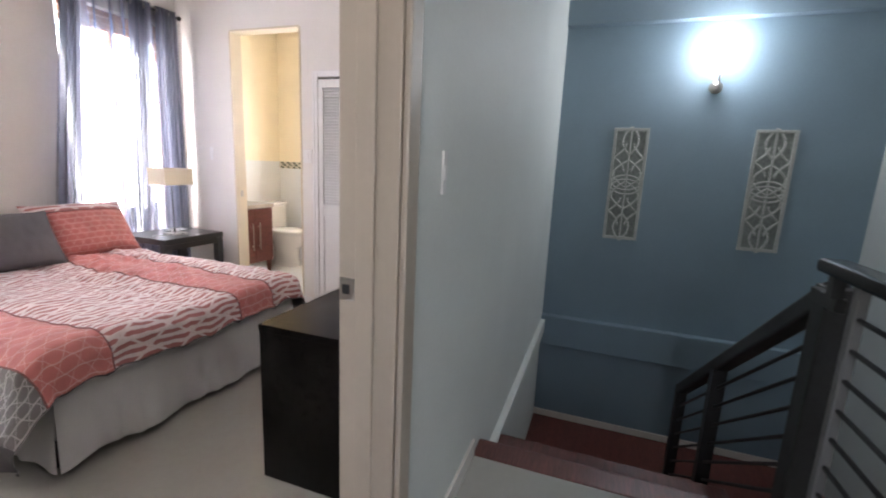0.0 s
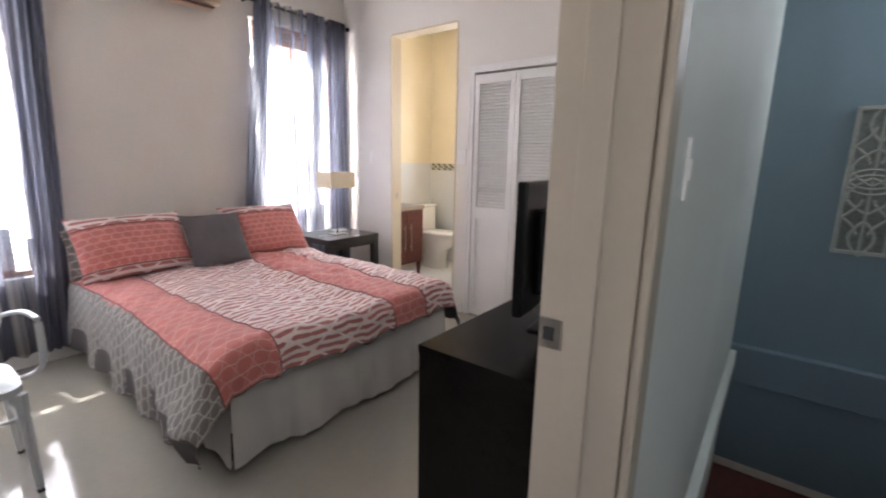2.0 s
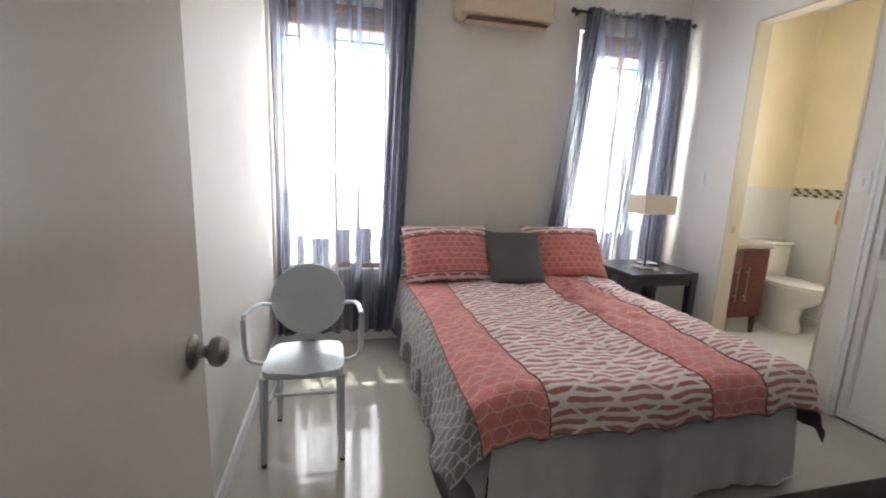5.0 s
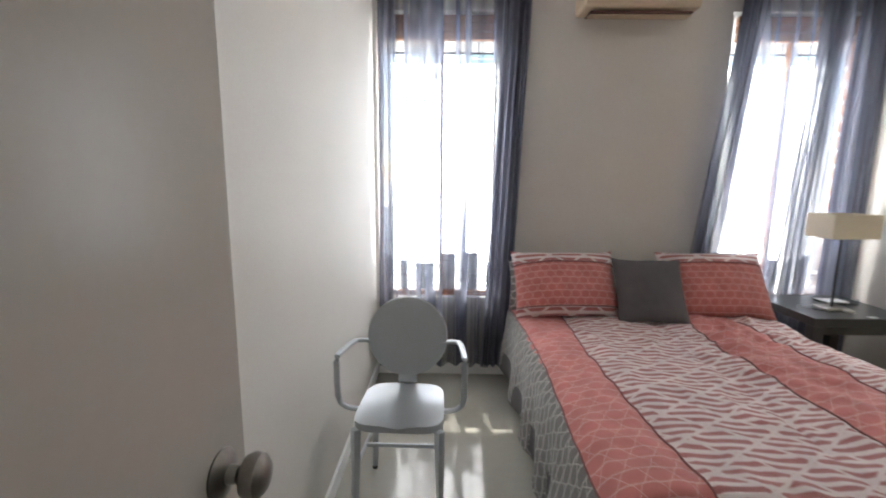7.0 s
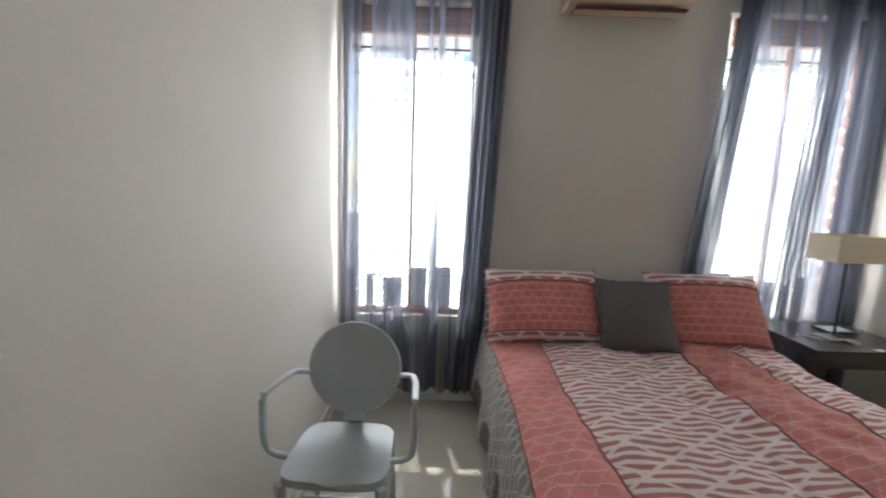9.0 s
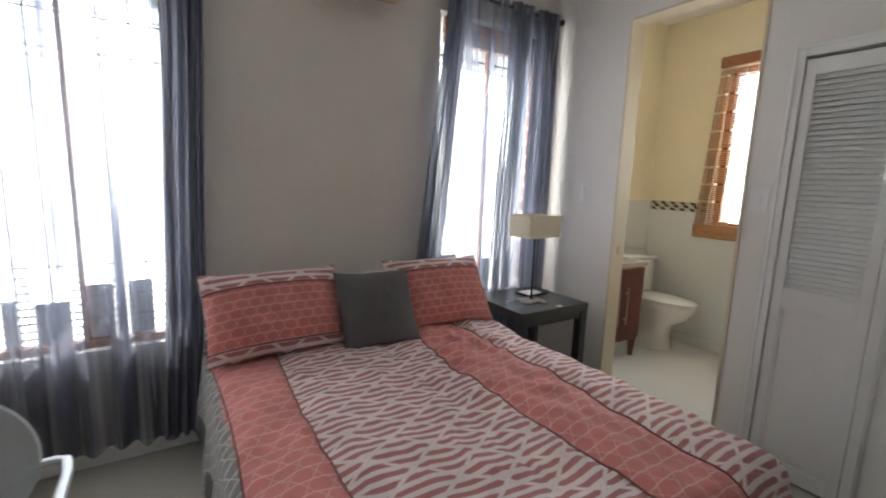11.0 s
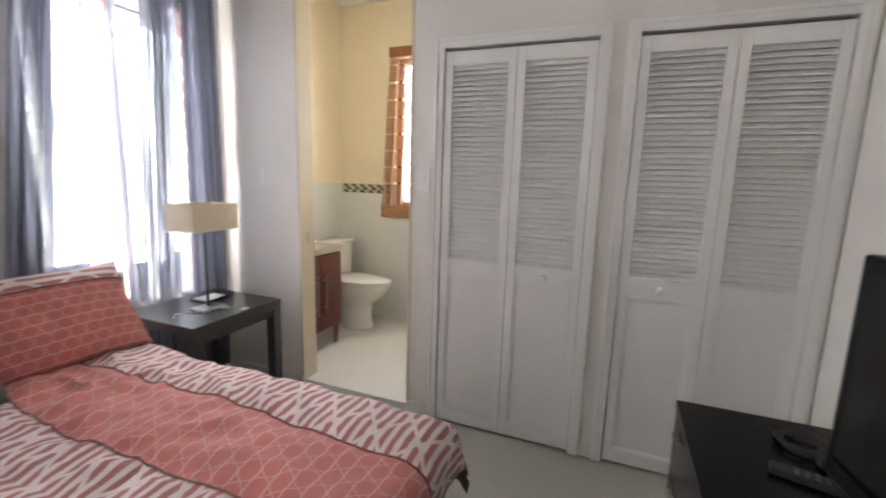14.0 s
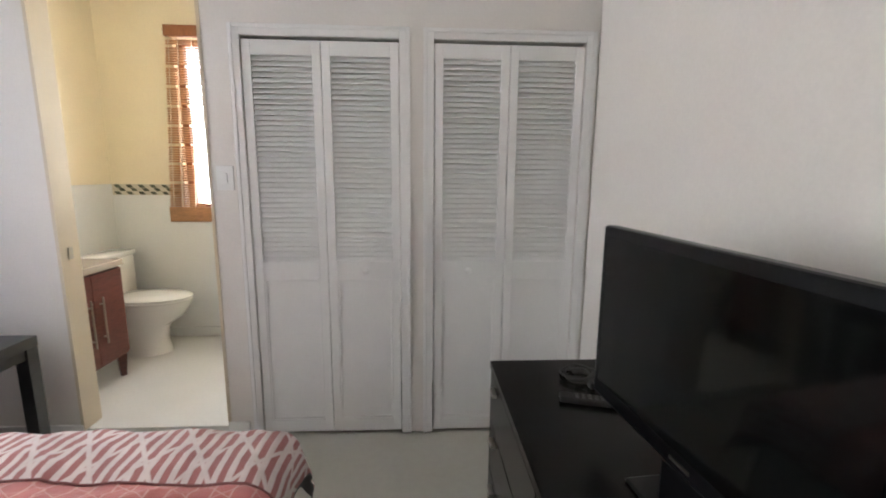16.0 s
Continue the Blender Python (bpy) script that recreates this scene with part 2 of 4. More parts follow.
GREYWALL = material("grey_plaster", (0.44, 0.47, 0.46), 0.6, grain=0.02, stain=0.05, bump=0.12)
DARKGREEN = material("dark_green_tile", (0.10, 0.11, 0.08), 0.25, rand=0.35, grain=0.1)
LIGHTTILE = material("sand_tile", (0.60, 0.55, 0.44), 0.25, rand=0.12, grain=0.05)
STONE = material("vanity_stone", (0.40, 0.34, 0.28), 0.2, grain=0.12, grain_size=70, stain=0.08, coat=0.3)
CONCRETE = material("pale_concrete", (0.55, 0.53, 0.50), 0.85, grain=0.08, grain_size=12, stain=0.12, stain_size=0.7, bump=0.2)
TEAL = material("teal_render", (0.46, 0.70, 0.70), 0.8, grain=0.05, stain=0.08, stain_size=0.8)
NEIGHBOUR = material("pale_render", (0.72, 0.71, 0.68), 0.8, grain=0.05, stain=0.08, stain_size=0.6)
BARMETAL = material("painted_grille", (0.70, 0.70, 0.68), 0.5, grain=0.05)
BULB = glowing("lit_glass", (0.90, 0.97, 1.0), 5.0)


# ---- building helpers ----
def boxes(*list_of_boxes, bevel=0.0, bm=None):
    """A bmesh of boxes (x0, x1, y0, y1, z0, z1), edges rounded by bevel."""
    bm = bm or bmesh.new()
    for x0, x1, y0, y1, z0, z1 in list_of_boxes:
        r = bmesh.ops.create_cube(bm, size=1.0, matrix=Matrix.Translation(((x0 + x1) / 2, (y0 + y1) / 2, (z0 + z1) / 2)) @ Matrix.Diagonal((x1 - x0, y1 - y0, z1 - z0, 1)))
        if bevel:
            bmesh.ops.bevel(bm, geom=list({e for v in r["verts"] for e in v.link_edges}), offset=bevel, segments=2, affect="EDGES", profile=0.5)
    return bm


def lathe(profile, n=24, m=Matrix.Identity(4), bm=None):
    """A turned shape from (radius, height) pairs."""
    bm = bm or bmesh.new()
    rings = [[bm.verts.new(m @ Vector((r * math.cos(2 * math.pi * i / n), r * math.sin(2 * math.pi * i / n), h))) for i in range(n)] for r, h in profile]
    for a, b in zip(rings, rings[1:]):
        for i in range(n):
            bm.faces.new((a[i], a[(i + 1) % n], b[(i + 1) % n], b[i]))
    bm.faces.new(rings[0][::-1]), bm.faces.new(rings[-1])
    return bm


def tube(points, radius, n=8, flat=1.0, bm=None):
    """A bar swept along points; flat squeezes it sideways."""
    bm = bm or bmesh.new()
    pts = [Vector(p) for p in points]
    rings = []
    for i, p in enumerate(pts):
        d = (pts[min(i + 1, len(pts) - 1)] - pts[max(i - 1, 0)]).normalized()
        up = Vector((0, 0, 1)) if abs(d.z) < 0.95 else Vector((0, 1, 0))
        s = d.cross(up).normalized()
        t = s.cross(d)
        r = radius[i] if isinstance(radius, (list, tuple)) else radius
        rings.append([bm.verts.new(p + s * r * math.cos(2 * math.pi * k / n) + t * r * flat * math.sin(2 * math.pi * k / n)) for k in range(n)])
    for a, b in zip(rings, rings[1:]):
        for k in range(n):
            bm.faces.new((a[k], a[(k + 1) % n], b[(k + 1) % n], b[k]))
    bm.faces.new(rings[0][::-1]), bm.faces.new(rings[-1])
    return bm


def surface(f, nu, nv, uvf=None, thick=0.0):
    """A sheet of nu by nv cells from f(i, j) with i, j in 0..1; uvf gives its cloth metres."""
    bm = bmesh.new()
    lay = bm.loops.layers.uv.new("UVMap")
    g = [[bm.verts.new(f(i / nu, j / nv)) for j in range(nv + 1)] for i in range(nu + 1)]
    for i in range(nu):
        for j in range(nv):
            fc = bm.faces.new((g[i][j], g[i + 1][j], g[i + 1][j + 1], g[i][j + 1]))
            if uvf:
                for lp, (a, b) in zip(fc.loops, ((i, j), (i + 1, j), (i + 1, j + 1), (i, j + 1))):
                    lp[lay].uv = uvf(a / nu, b / nv)
    return bm


def mesh_object(name, bm, mat, smooth=False):
    bmesh.ops.recalc_face_normals(bm, faces=bm.faces)
    me = bpy.data.meshes.new(name)
    bm.to_mesh(me)
    bm.free()
    me.materials.append(mat)
    if smooth:
        me.shade_smooth()
        me.set_sharp_from_angle(angle=radians(40))
    return new(name, me)


def part(name, bm, mat, parent, label="", smooth=False):
    o = mesh_object(name, bm, mat, smooth)
    o.parent = parent
    return tagged(o, label) if label else o


def thing(name, label, category, group="", at=None):
    """An Empty that carries the parts, built round the origin and then set at its pose."""
    e = new(name)
    e.empty_display_size = 0.1
    tagged(e, label, category, group)
    return e


def structure(name, bm, mat, label, category, smooth=False):
    return tagged(mesh_object(name, bm, mat, smooth), label, category, kind="structure")


# ---- plan ----
LEFT, CLOSET, TVW, WIN, CEILZ = 0.0, 3.39, 0.795, 4.15, 2.92     # faces of the bedroom walls
HALLW, WT = 0.60, 0.15                                          # stair side of the wall beside the door
DX0, DX1, DH = 0.125, 1.00, 2.06                                 # bedroom doorway
W1, W2 = (0.025, 0.90), (2.36, 3.26)                            # windows along the outer wall
WZ0, WZ1 = 0.57, 2.52
BY0, BY1, BH = 2.725, 3.488, 2.488                                 # bathroom opening
C1, C2, CH = (1.782, 2.536), (0.864, 1.614), 2.068                 # closet openings
BATHX, BZ = 4.80, 0.05
STX, STEND, STY0, STZ = 1.885, 4.63, -1.97, -1.31                # stairwell
BWY0, BWY1, BWZ0, BWZ1 = 2.95, 3.58, 1.12, 2.44                 # bathroom window

E0, E1 = CLOSET, CLOSET + 0.12
floor = structure("floor", boxes((-1.6, E1 + 0.5, HALLW, 2.6, -0.12, 0), (-1.6, CLOSET + 0.015, 2.6, WIN + 0.15, -0.12, 0), (-1.6, STX, STY0, HALLW, -0.12, 0)), FLOOR, "glossy cream polished porcelain floor tiles", "floor")
structure("bath_floor", boxes((CLOSET + 0.015, BATHX, 2.604, WIN, -0.1, BZ), bevel=0.004), BATHFLOOR, "white tiled bathroom floor with a low step", "floor")
structure("ceiling", boxes((-1.75, 5.0, -2.1, WIN + 0.3, CEILZ, CEILZ + 0.12)), CEIL, "plain white plaster ceiling", "ceiling")
Y0, Y1 = WIN, WIN + WT
structure("wall_north", boxes((-0.2, W1[0], Y0, Y1, -0.12, CEILZ), (W1[0], W1[1], Y0, Y1, -0.12, WZ0), (W1[0], W1[1], Y0, Y1, WZ1, CEILZ), (W1[1], W2[0], Y0, Y1, -0.12, CEILZ),
                              (W2[0], W2[1], Y0, Y1, -0.12, WZ0), (W2[0], W2[1], Y0, Y1, WZ1, CEILZ), (W2[1], 3.45, Y0, Y1, -0.12, CEILZ)), PLASTER, "cream plastered outer wall with two windows", "wall")
structure("wall_west", boxes((-0.15, LEFT, HALLW, WIN, 0, CEILZ)), PLASTER, "smooth cream plastered bedroom wall", "wall")
structure("wall_south", boxes((LEFT, DX0 - 0.03, HALLW, TVW, 0, CEILZ), (DX0 - 0.03, DX1 + 0.11, HALLW, TVW, DH + 0.03, CEILZ), (DX1 + 0.11, STEND, HALLW + 0.004, TVW, STZ, CEILZ)), PLASTER, "cream plastered wall beside the bedroom door", "wall")
structure("stair_wall_lining", boxes((DX1 + 0.03, STEND, HALLW - 0.004, HALLW + 0.004, STZ, CEILZ)), HALL_PAINT, "pale green-white painted wall beside the stairs", "wall")
structure("wall_east", boxes((E0, E1, TVW, C2[0], 0, CEILZ), (E0, E1, C2[0], C2[1], CH, CEILZ), (E0, E1, C2[1], C1[0], 0, CEILZ), (E0, E1, C1[0], C1[1], CH, CEILZ), (E0, E1, C1[1], BY0, 0, CEILZ),
                             (E0, E1, BY0, BY1, BH, CEILZ), (E0, E1, BY1, WIN, 0, CEILZ)), PLASTER, "cream wall with closets and a bathroom opening", "wall")
structure("closet_back", boxes((E1, E1 + 0.48, 2.58, 2.6, 0, 2.36), (E1, E1 + 0.5, TVW, TVW + 0.02, 0, 2.4), (E1 + 0.48, E1 + 0.5, TVW + 0.02, 2.6, 0, 2.4), (E1, E1 + 0.48, TVW + 0.02, 2.6, 2.36, 2.4)), PLASTER, "plain closet lining behind the louvred doors", "wall")
# bathroom shell: tiled below, yellow above
BT = 1.328
structure("bath_wall_east", boxes((BATHX, BATHX + 0.12, 2.604, BWY0, BT, CEILZ), (BATHX, BATHX + 0.12, BWY1, WIN, BT, CEILZ), (BATHX, BATHX + 0.12, BWY0, BWY1, BWZ1, CEILZ)), YELLOW, "pale yellow upper bathroom wall", "wall")
structure("bath_wall_north", boxes((3.45, BATHX + 0.12, WIN, WIN + WT, BT, CEILZ)), YELLOW, "pale yellow upper bathroom wall", "wall")
structure("bath_tile_east", boxes((BATHX - 0.004, BATHX + 0.12, 2.604, BWY0, 0, BT), (BATHX - 0.004, BATHX + 0.12, BWY1, WIN, 0, BT), (BATHX - 0.004, BATHX + 0.12, BWY0, BWY1, 0, BWZ0)), BATHTILE, "white tiled lower bathroom wall", "wall")
structure("bath_tile_north", boxes((3.45, BATHX - 0.004, WIN - 0.004, WIN + WT, 0, BT)), BATHTILE, "white tiled lower bathroom wall", "wall")
structure("bath_wall_south", boxes((E1 + 0.004, BATHX, 2.604, 2.66, BZ, CEILZ)), YELLOW, "pale yellow bathroom wall", "wall")
structure("bath_skirting", boxes((BATHX - 0.016, BATHX - 0.004, 2.66, 3.9, BZ, BZ + 0.08), bevel=0.003), BATHTILE, "white tile skirting in the bathroom", "baseboard")
structure("bath_lining", boxes((E1 - 0.002, E1 + 0.004, BY1 + 0.02, WIN, BZ, CEILZ)), YELLOW, "pale yellow inner face of the bathroom wall", "wall")

# hall and stairwell
# The opening in the west wall is assumed, to let the hall fill lamp in.
structure("wall_hall_west", boxes((-1.75, -1.6, STY0 - 0.15, -0.5, 0, CEILZ), (-1.75, -1.6, 0.1, HALLW, 0, CEILZ), (-1.75, -1.6, -0.5, 0.1, 0, 1.1), (-1.75, -1.6, -0.5, 0.1, 2.1, CEILZ), (-1.6, LEFT, HALLW, HALLW + 0.15, 0, CEILZ)), HALL_PAINT, "pale painted hall wall", "wall")
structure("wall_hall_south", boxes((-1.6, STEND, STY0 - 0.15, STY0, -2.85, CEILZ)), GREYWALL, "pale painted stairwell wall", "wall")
structure("wall_blue", boxes((STEND, STEND + 0.12, STY0 - 0.15, HALLW, -2.85, CEILZ)), BLUE, "slate blue painted stairwell wall", "wall")
structure("blue_beam", boxes((STEND - 0.10, STEND, STY0, HALLW - 0.004, 2.70, CEILZ), bevel=0.006), BLUE, "slate blue beam under the stairwell ceiling", "trim")
structure("blue_ledge", boxes((STEND - 0.09, STEND, STY0, HALLW - 0.004, -0.45, -0.13), bevel=0.008), BLUE, "slate blue ledge at floor level", "trim")
structure("side_ledge", boxes((STX + 0.16, STEND - 0.09, HALLW - 0.05, HALLW - 0.004, -0.30, -0.17), bevel=0.006), HALL_PAINT, "pale ledge along the stair wall", "trim")
WELL = -2.85
structure("well_floor", boxes((STX - 0.5, STEND + 0.12, STY0 - 0.15, TVW, WELL - 0.1, WELL)), MAHOGANY, "dark floor at the foot of the stairs", "floor")
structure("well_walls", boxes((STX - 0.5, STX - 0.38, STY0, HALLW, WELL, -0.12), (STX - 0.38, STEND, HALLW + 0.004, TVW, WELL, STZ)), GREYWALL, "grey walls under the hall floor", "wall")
structure("stair_landing", boxes((3.40, STEND, STY0, HALLW, STZ - 0.12, STZ)), MAHOGANY, "dark red-brown wooden stair landing", "landing")
structure("landing_skirting", boxes((STEND - 0.018, STEND, STY0, HALLW - 0.004, STZ, STZ + 0.07), bevel=0.004), TRIM, "cream skirting on the landing", "baseboard")
structure("hall_skirting", boxes((DX1 + 0.12, STX, HALLW - 0.018, HALLW - 0.004, 0, 0.09), bevel=0.004), TRIM, "cream skirting beside the stairs", "baseboard")
structure("floor_edge", boxes((STX - 0.02, STX, STY0, HALLW, -0.30, -0.12)), HALL_PAINT, "pale slab edge over the stairwell", "trim")


def staircase():
    st = thing("staircase", "dark mahogany stairs down to the landing", "stairs")
    for i in range(7):
        x = STX + 0.002 + i * 0.24
        z = 0.004 - i * 0.19
        part("tread", boxes((x, x + (0.14 if i == 0 else 0.27), -0.62, HALLW - 0.006, z - 0.04, z), bevel=0.006), MAHOGANY, st)
        part("riser", boxes((x + (0.12 if i == 0 else 0.245), x + (0.135 if i == 0 else 0.26), -0.62, HALLW - 0.006, z - 0.19, z - 0.04)), MAHOGANY, st)
    for i in range(7):
        x = 3.40 - (i + 1) * 0.24
        z = STZ - (i + 1) * 0.19
        part("tread", boxes((x - 0.02, x + 0.24, STY0 + 0.003, -0.66, z - 0.04, z), bevel=0.006), MAHOGANY, st)
        part("riser", boxes((x + 0.225, x + 0.239, STY0 + 0.003, -0.66, z, z + 0.15)), MAHOGANY, st)
    return st


staircase()


def railing():
    r = thing("stair_railing", "black iron stair railing with horizontal bars", "railing")
    y = -0.58
    top, low = Vector((1.68, y, 1.05)), Vector((3.50, y, -0.19))
    slope = (low.z - top.z) / (low.x - top.x)
    part("newel_post", boxes((1.635, 1.725, y - 0.045, y + 0.045, 0, 1.06), bevel=0.006), IRON, r)
    part("newel_post", boxes((3.46, 3.53, y - 0.035, y + 0.035, STZ, -0.17), bevel=0.006), IRON, r)
    part("post", boxes((2.66, 2.73, y - 0.035, y + 0.035, -0.70, 1.05 + slope * 1.01), bevel=0.004), IRON, r)
    d = Matrix.Translation((top + low) / 2) @ Matrix.Rotation(-math.atan(slope), 4, "Y")
    half = (low - top).length / 2
    part("handrail", transformed(boxes((-half, half, -0.035, 0.035, -0.04, 0.03), bevel=0.01), d), IRON, r)
    for k in range(1, 8):
        dz = Matrix.Translation((0, 0, -0.03 - k * 0.115))
        part("bar", transformed(tube(((-half, 0, 0), (half, 0, 0)), 0.008), dz @ d), IRON, r)
    g = -0.50
    part("top_rail", boxes((0.20, 1.56, g - 0.04, g + 0.04, 1.125, 1.165), bevel=0.012), BLACKWOOD, r, "dark wooden top rail")
    part("rail_stub", boxes((1.50, 1.53, g - 0.015, g + 0.015, 1.06, 1.125)), IRON, r)
    part("corner_link", boxes((1.50, 1.66, g - 0.03, g, 1.02, 1.06), bevel=0.004), IRON, r)
    for k in range(12):
        part("bar", tube(((0.22, g, 1.04 - k * 0.083), (1.40, g, 1.04 - k * 0.083)), 0.007), IRON, r)
    for x in (0.24, 1.375):
        part("post", boxes((x, x + 0.028, g - 0.014, g + 0.014, 0, 1.125), bevel=0.004), BUTTON, r, "grey painted post")
    return r


def transformed(bm, m):
    bmesh.ops.transform(bm, matrix=m, verts=bm.verts)
    return bm


railing()

# ---- trim of the bedroom ----
def baseboard(name, *bx):
    structure(name, boxes(*bx, bevel=0.004), WHITE, "white painted skirting board", "baseboard")


baseboard("baseboard_west", (LEFT, LEFT + 0.014, TVW + 0.02, WIN - 0.014, 0, 0.085))
baseboard("baseboard_north", (LEFT, CLOSET, WIN - 0.014, WIN, 0, 0.085))
baseboard("baseboard_south", (DX1 + 0.13, CLOSET, TVW, TVW + 0.014, 0, 0.085))
baseboard("baseboard_east", (CLOSET - 0.014, CLOSET, BY1 + 0.0, WIN - 0.016, 0, 0.085), (CLOSET - 0.014, CLOSET, C1[1] + 0.075, BY0, 0, 0.085))
structure("bath_opening_lining", boxes((E0 - 0.004, E1 + 0.004, BY1 - 0.004, BY1 + 0.012, BZ, BH), (E0 - 0.004, E1 + 0.004, BY0 - 0.012, BY0 + 0.004, BZ, BH), (E0 - 0.004, E1 + 0.004, BY0 + 0.004, BY1 - 0.004, BH - 0.004, BH + 0.012)), LINING, "beige painted lining of the bathroom opening", "trim")
# bedroom doorway: lining, stop and casings
structure("door_jamb", boxes((DX1, DX1 + 0.108, HALLW - 0.002, 0.766, 0, DH), (DX0 - 0.028, DX0, HALLW - 0.008, TVW - 0.026, 0, DH), (DX0 - 0.028, DX1 + 0.108, HALLW - 0.002, 0.766, DH, DH + 0.028),
                             (DX1 - 0.012, DX1, HALLW + 0.06, 0.712, 0, DH), (DX0, DX0 + 0.012, HALLW + 0.06, TVW - 0.055, 0, DH), bevel=0.003), JAMB, "beige painted door lining with a stop", "door frame")
structure("door_casing", boxes((DX1 + 0.006, DX1 + 0.075, HALLW - 0.022, HALLW - 0.004, 0, DH + 0.07), (DX0 - 0.075, DX0 - 0.006, HALLW - 0.022, HALLW - 0.004, 0, DH + 0.07), (DX0 - 0.006, DX1 + 0.006, HALLW - 0.022, HALLW - 0.004, DH + 0.006, DH + 0.07),
                               (DX0 - 0.075, DX0 - 0.006, TVW, TVW + 0.018, 0, DH + 0.07), (DX0 - 0.006, DX1 + 0.03, TVW, TVW + 0.012, DH + 0.006, DH + 0.07), bevel=0.005), JAMB, "beige painted door casing", "door frame")


def strike_plate():
    s = thing("strike_plate", "brushed steel strike plate on the door lining", "hardware")
    part("plate", boxes((DX1 - 0.003, DX1, 0.719, 0.764, 1.014, 1.074), bevel=0.001), STEEL, s)
    part("latch_hole", boxes((DX1 - 0.004, DX1 - 0.001, 0.733, 0.755, 1.031, 1.057)), RUBBER, s, "dark latch hole")


strike_plate()


def bedroom_door():
    d = thing("door_1", "open cream painted flush door with a steel knob", "door")
    part("leaf", boxes((-0.04, 0.0, 0, 0.868, 0.008, 2.04), bevel=0.003), DOORP, d)
    kz, ky = 1.034, 0.804
    rot = Matrix.Translation((0, ky, kz)) @ Matrix.Rotation(radians(90), 4, "Y")
    k = part("door_knob", lathe(((0.033, 0.0), (0.034, 0.003), (0.027, 0.009), (0.013, 0.012), (0.0115, 0.024), (0.016, 0.030), (0.026, 0.035), (0.0295, 0.044), (0.028, 0.054), (0.020, 0.061), (0.006, 0.064)), 28, rot), KNOB, d, "brushed steel round knob", True)
    rot2 = Matrix.Translation((-0.04, ky, kz)) @ Matrix.Rotation(radians(-90), 4, "Y")
    part("door_knob", lathe(((0.031, 0.0), (0.026, 0.010), (0.0115, 0.014), (0.0115, 0.034), (0.025, 0.046), (0.027, 0.060), (0.019, 0.068), (0.006, 0.07)), 20, rot2), KNOB, d, "brushed steel round knob", True)
    part("latch", boxes((-0.032, -0.008, 0.866, 0.870, 1.004, 1.064)), STEEL, d)
    tagged(d, kind="structure")
    d.matrix_basis = pose(0.187, 0.80, 0, 0, 0, -2.0)


bedroom_door()


# ---- closets ----
def bifold(y0, y1, knob_side):
    c = thing("closet_door", "white bifold closet door with louvred upper panels", "closet door", "bifold closet doors")
    x0, x1 = 3.386, 3.416
    mid = (y0 + y1) / 2
    for k, (a, b) in enumerate(((y0 + 0.004, mid - 0.0015), (mid + 0.0015, y1 - 0.004))):
        st = 0.042
        leaf = part("leaf", boxes((x0, x1, a, a + st, 0.015, 2.052), (x0, x1, b - st, b, 0.015, 2.052), (x0, x1, a + st, b - st, 0.015, 0.085), (x0, x1, a + st, b - st, 0.882, 0.976), (x0, x1, a + st, b - st, 1.982, 2.052), bevel=0.002), WHITE, c)
        part("panel", boxes((x0 + 0.010, x1 - 0.006, a + st, b - st, 0.085, 0.882)), WHITE, leaf)
        part("panel_moulding", boxes((x0 + 0.003, x0 + 0.011, a + st, a + st + 0.010, 0.085, 0.882), (x0 + 0.003, x0 + 0.011, b - st - 0.010, b - st, 0.085, 0.882), (x0 + 0.003, x0 + 0.011, a + st + 0.01, b - st - 0.01, 0.085, 0.095), (x0 + 0.003, x0 + 0.011, a + st + 0.01, b - st - 0.01, 0.872, 0.882), bevel=0.002), WHITE, leaf)
        n = 40
        pitch = (1.982 - 0.976) / n
        tilt = Matrix.Rotation(radians(-50), 4, "Y")
        slat = boxes((-0.0145, 0.0145, a + st, b - st, -0.0026, 0.0026), bevel=0.0012)
        bmesh.ops.transform(slat, matrix=tilt, verts=slat.verts)
        first = None
        for i in range(n):
            if first is None:
                o = first = part("slat", slat, WHITE, leaf)
            else:
                o = new("slat", first.data)
                o.parent = leaf
            o.location = (x0 + 0.015, 0, 0.976 + (i + 0.5) * pitch)
        if k == knob_side:
            yk = mid - 0.197 if knob_side == 0 else mid + 0.192
            rot = Matrix.Translation((x0, yk, 0.930)) @ Matrix.Rotation(radians(-90), 4, "Y")
            part("knob", lathe(((0.011, 0), (0.008, 0.006), (0.010, 0.014), (0.017, 0.020), (0.018, 0.027), (0.012, 0.033), (0.004, 0.035)), 20, rot), WHITE, leaf, "small white round knob", True)


bifold(*C1, 0)
bifold(*C2, 1)
for nm, (a, b) in (("closet_casing_1", C1), ("closet_casing_2", C2)):
    r = 0.052
    e = thing(nm, "white moulded closet casing", "trim")
    tagged(e, kind="structure")
    part("stile", boxes((CLOSET - 0.012, CLOSET, a - r, a, 0, CH + r), (CLOSET - 0.0155, CLOSET - 0.012, a - r, a - r + 0.02, 0, CH + r), bevel=0.003), WHITE, e)
    part("stile", boxes((CLOSET - 0.012, CLOSET, b, b + r, 0, CH + r), (CLOSET - 0.0155, CLOSET - 0.012, b + r - 0.02, b + r, 0, CH + r), bevel=0.003), WHITE, e)
    part("head", boxes((CLOSET - 0.012, CLOSET, a, b, CH, CH + r), (CLOSET - 0.0155, CLOSET - 0.012, a - r + 0.02, b + r - 0.02, CH + r - 0.02, CH + r), bevel=0.003), WHITE, e)


